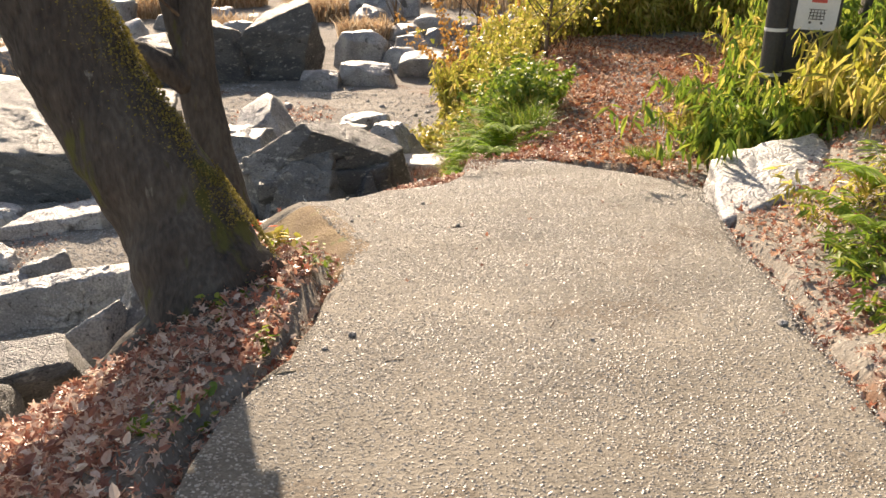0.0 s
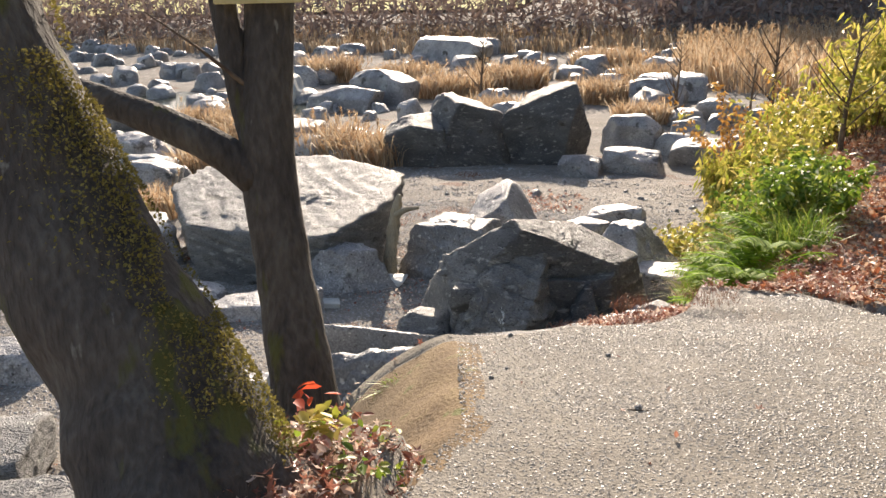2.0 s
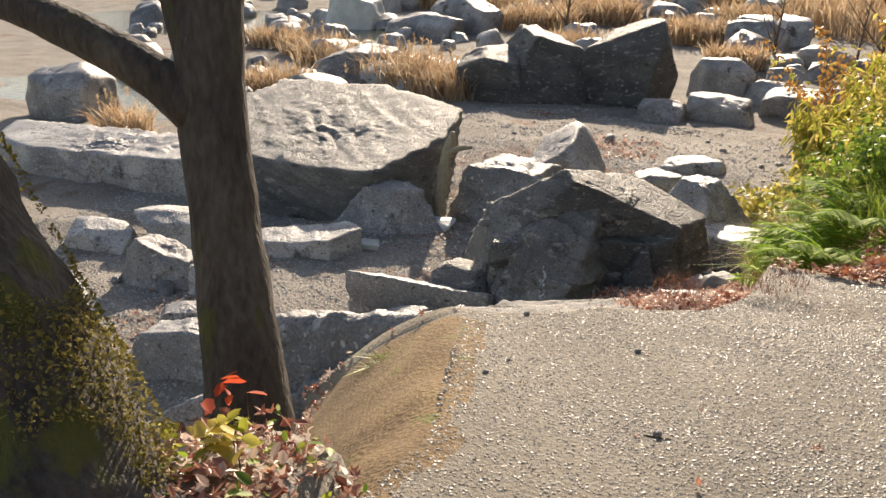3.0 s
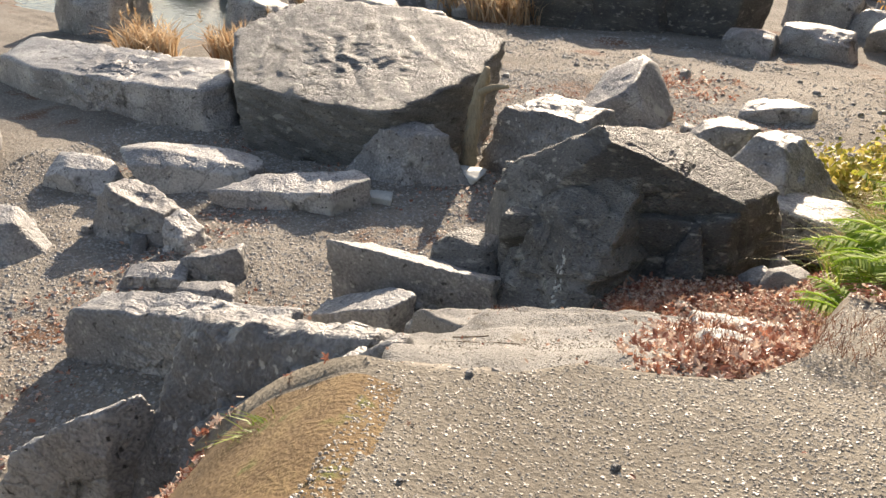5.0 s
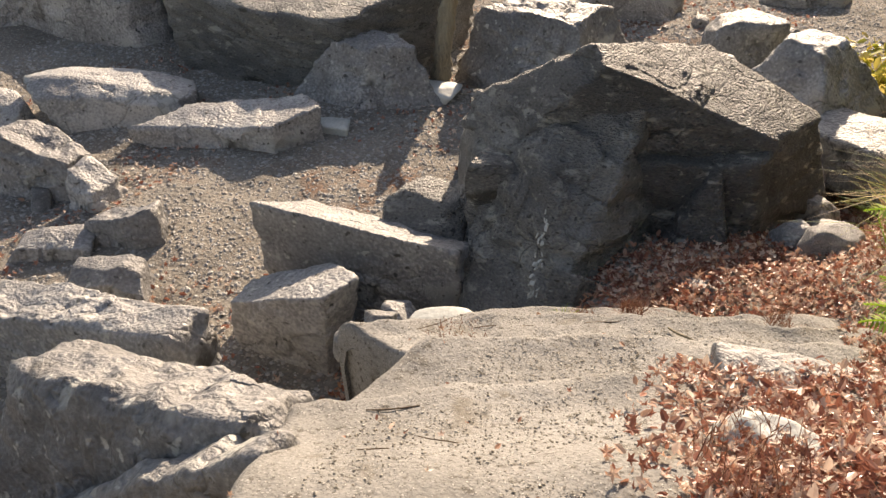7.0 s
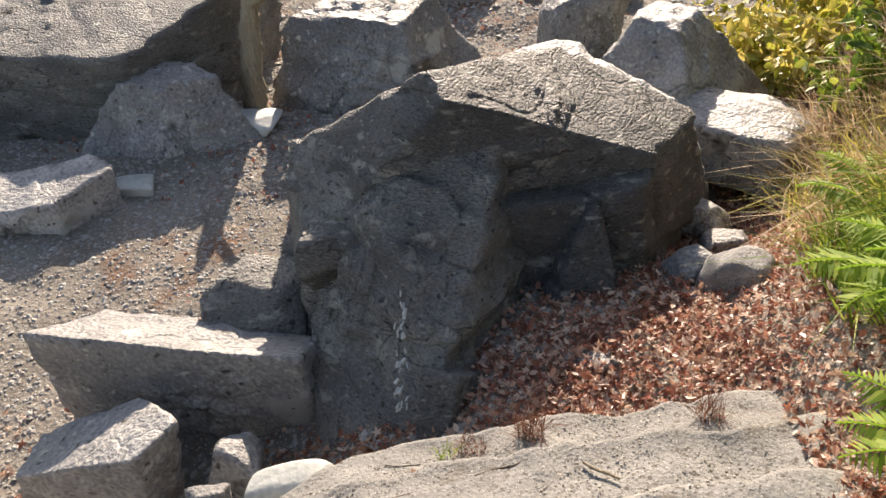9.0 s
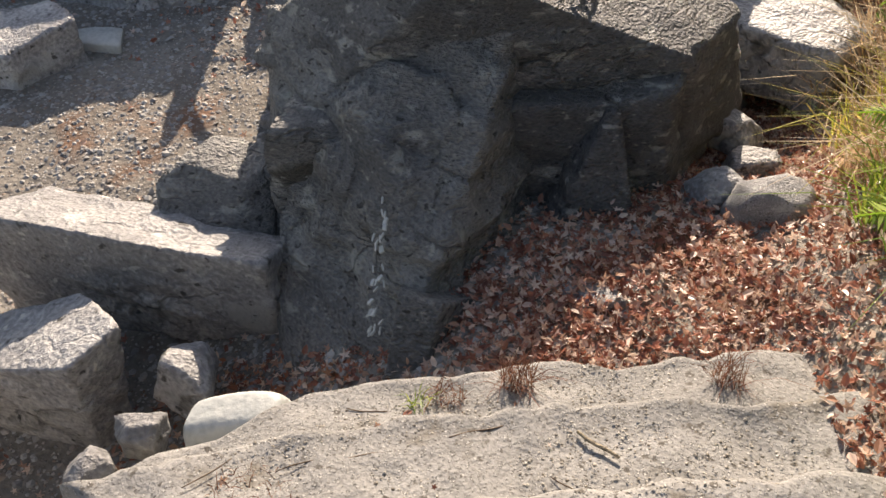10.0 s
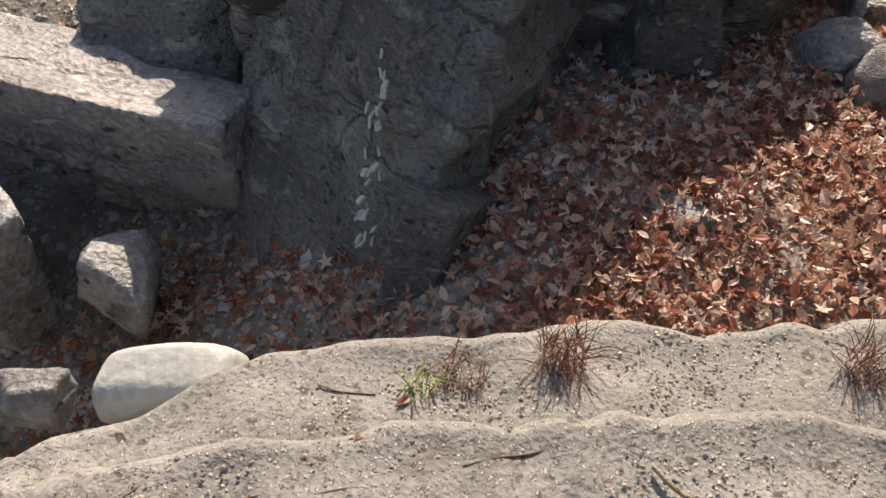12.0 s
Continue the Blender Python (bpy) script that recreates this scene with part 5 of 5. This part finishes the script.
part("plate", block(0.36, 0.01, 0.95, SIGNWHITE, 0.003), sign, "white plate", pose(0.02, -0.038, 1.2))


def word(text, size, mat, parent, m):
    cu = bpy.data.curves.new("lettering", "FONT")
    cu.body, cu.size, cu.align_x, cu.align_y, cu.extrude = text, size, "CENTER", "CENTER", 0.0015
    cu.materials.append(mat)
    ob = new("lettering", cu)
    ob.parent = parent
    ob.matrix_basis = m
    return ob


for i, ch in enumerate("カ|ト"):
    word(ch, 0.15, INKRED, sign, pose(0.02, -0.045, 1.56 - 0.125 * i, 90))
for z in (1.15, 1.02):
    part("red_character", block(0.13, 0.004, 0.11, INKRED), sign, "blurred red character", pose(0.02, -0.045, z))
for k in range(5):
    part("basket_bar", block(0.006, 0.004, 0.09, INKDARK), sign, "", pose(-0.04 + 0.03 * k, -0.045, 0.86, 0, (k - 2) * -4))
for k in range(4):
    part("basket_bar", block(0.15 - 0.012 * k, 0.004, 0.006, INKDARK), sign, "", pose(0.02, -0.046, 0.905 - 0.028 * k))
for x in (-0.03, 0.07):
    part("basket_wheel", tube(0.012, 0.004, INKDARK, 12), sign, "", pose(x, -0.045, 0.79, 90))


# ---- bare little trees, far woods and fields ----
def bare_tree(x, y, h, seed, label="small bare winter tree on the river flat"):
    rng = np.random.default_rng(seed)
    thing = tagged(new("bare_tree"), label, "tree")
    z = float(land(x, y))
    thing.matrix_basis = pose(x, y, z)
    v, f = limb([(0, 0, -0.1, 0.05 * h / 2), (0.03, 0, h * 0.35, 0.035 * h / 2), (0.1, 0, h * 0.7, 0.02 * h / 2), (0.12, 0.05, h, 0.006)], sides=8, seed=seed)
    part("trunk", mesh("trunk", v, f, TWIG), thing)
    for k in range(11):
        u = rng.uniform(0.15, 0.9)
        a = rng.uniform(0, 6.3)
        L = h * rng.uniform(0.3, 0.6) * (1.1 - u)
        p0 = np.array([0.1 * u, 0, h * u])
        d = np.array([math.cos(a), math.sin(a), rng.uniform(0.6, 1.3)])
        p1, p2 = p0 + d * L * 0.5, p0 + d * L + np.array([0, 0, 0.1 * L])
        v, f = limb([(*p0, 0.016 * h / 2), (*p1, 0.010 * h / 2), (*p2, 0.004)], sides=5, seed=seed + k, per=3)
        part("branch", mesh("branch", v, f, TWIG), thing)
    return thing


for i, (x, y, h) in enumerate([(1.2, 31, 3.2), (-1.6, 30, 2.4), (6.5, 36, 3.0), (-9, 34, 2.6), (1.6, 13.9, 1.6), (0.6, 33, 2.0)]):
    bare_tree(x, y, h, 500 + i)


def crown_mesh(seed, h, r, n, mat, leaf=0.9, conical=False):
    rng = np.random.default_rng(seed)
    u = rng.random(n)
    a = rng.uniform(0, 6.3, n)
    rr = r * np.sqrt(rng.uniform(0.25, 1, n)) * ((1.05 - u) if conical else np.sqrt(np.clip(1 - (2 * u - 1) ** 2, 0.05, 1))) * (1 + 0.3 * np.sin(3 * a + 7 * u + seed))
    p = np.stack([rr * np.cos(a), rr * np.sin(a), h * (0.12 + 0.88 * u)], -1)
    t = turns_of(rng.uniform(0, 6.3, n), rng.normal(0, 0.9, n), rng.normal(0, 0.9, n), leaf * rng.uniform(0.5, 1.1, n))
    v, f = strew(oval_v, oval_f, t, p)
    return mesh("crown", v, f, mat)


tv, tf = limb([(0, 0, -0.5, 0.3), (0, 0, 5, 0.2), (0.1, 0, 10, 0.08)], sides=8)
trunk_me = mesh("trunk", tv, tf, BARK)
kinds = []
for i, (h, r, con) in enumerate([(14, 3.0, True), (12, 3.6, False), (16, 3.2, True), (10, 3.4, False)]):
    t = tagged(new("woodland_tree"), "dark evergreen tree in the far woods", "tree", "far woods")
    part("trunk", trunk_me, t)
    part("crown", crown_mesh(600 + i, h, r, 1500, WOODS, 1.3, con), t)
    kinds.append(t)
rng = np.random.default_rng(9)
spots = []
while len(spots) < 130:
    y = rng.uniform(82, 150)
    x = rng.uniform(-0.16, 0.62) * y
    if x < -12 and y < 115:
        continue
    spots.append((x, y))
while len(spots) < 180:
    y = rng.uniform(140, 190)
    spots.append((rng.uniform(-1.0, -0.1) * y, y))
while len(spots) < 215:
    y = rng.uniform(20, 75)
    x = 12 + rng.uniform(0.16, 0.7) * y + rng.uniform(0, 12)
    spots.append((x, y))
for i, (x, y) in enumerate(spots):
    m = pose(x, y, float(land(x, y)) - 0.3, 0, 0, rng.uniform(0, 360)) @ Matrix.Scale(rng.uniform(0.8, 1.3), 4)
    if i < 4:
        kinds[i].matrix_basis = m
    else:
        copy_thing(kinds[i % 4], m)

for i, (x, y, r, h) in enumerate([(6.9, 14.6, 0.22, 7), (4.6, 9.6, 0.2, 7), (9.5, 19, 0.25, 8)]):
    t = tagged(new("trailside_tree"), "dark straight tree trunk on the shaded slope", "tree")
    z = float(land(x, y))
    t.matrix_basis = pose(x, y, z)
    v, f = limb([(0, 0, -0.4, r * 1.3), (0.05, 0, 0.6, r), (0.1, 0, h * 0.5, r * 0.85), (0.1, 0.1, h, r * 0.6)], seed=20 + i, sides=18)
    part("trunk", mesh("trunk", v, f, BARK), t)
    part("crown", crown_mesh(640 + i, 6, 2.6, 2200, WOODS, 0.55), t, "", pose(1.6, -0.6, h - 1.0))

# scrub on the far bank, the field and the plastic greenhouse behind it
rng = np.random.default_rng(10)
n = 9000
x, y = rng.uniform(-75, 8, n), rng.uniform(60, 70, n)
p = np.stack([x, y, land(x, y) + rng.random(n) ** 1.3 * 3.2], -1)
t = turns_of(rng.uniform(0, 6.3, n), rng.normal(0.6, 0.6, n), rng.normal(0, 0.6, n), rng.uniform(0.5, 1.3, n))
v, f = strew(blade_v, blade_f, t, p)
tagged(new("bank_scrub", mesh("bank_scrub", v, f, SCRUB)), "brown winter scrub on the far river bank", "scrub", kind="stuff")
fx, fy = np.linspace(-95, -18, 40), np.linspace(74, 112, 20)
FX, FY = np.meshgrid(fx, fy)
tagged(new("field", mesh("field", np.stack([FX, FY, land(FX, FY) + 0.25], -1).reshape(-1, 3), sheet(40, 20), FIELD)), "yellow-green rice field beyond the river", "field", kind="structure")
house = tagged(new("greenhouse"), "long white plastic greenhouse with hoops", "greenhouse")
hz = float(land(-55, 116))
house.matrix_basis = pose(-55, 116, hz)
for k in range(3):
    th = np.linspace(0, math.pi, 13)
    prof = np.stack([3 * np.cos(th) + 6.4 * k, 3.4 * np.sin(th) ** 0.7 + 0.2], -1)
    v = np.concatenate([np.c_[np.full(13, s), prof] for s in (-24, 24)])
    f = [(i, i + 1, 14 + i, 13 + i) for i in range(12)] + [list(range(13)), list(range(25, 12, -1))]
    part("tunnel", mesh("tunnel", v, f, WHITE), house)
for k in range(13):
    part("hoop", block(0.12, 0.12, 3.0, METAL), house, "", pose(-24 + 4 * k, -3.1, 1.5))

# shallow water
wx, wy = np.linspace(-34, -8.5, 30), np.linspace(15, 40, 30)
WX, WY = np.meshgrid(wx, wy)
tagged(new("water", mesh("water", np.stack([WX, WY, np.minimum(line(RIVER, WY) - 0.10, -2.98)], -1).reshape(-1, 3), sheet(30, 30), WATER)), "shallow river water glinting between boulders", "river", kind="structure")
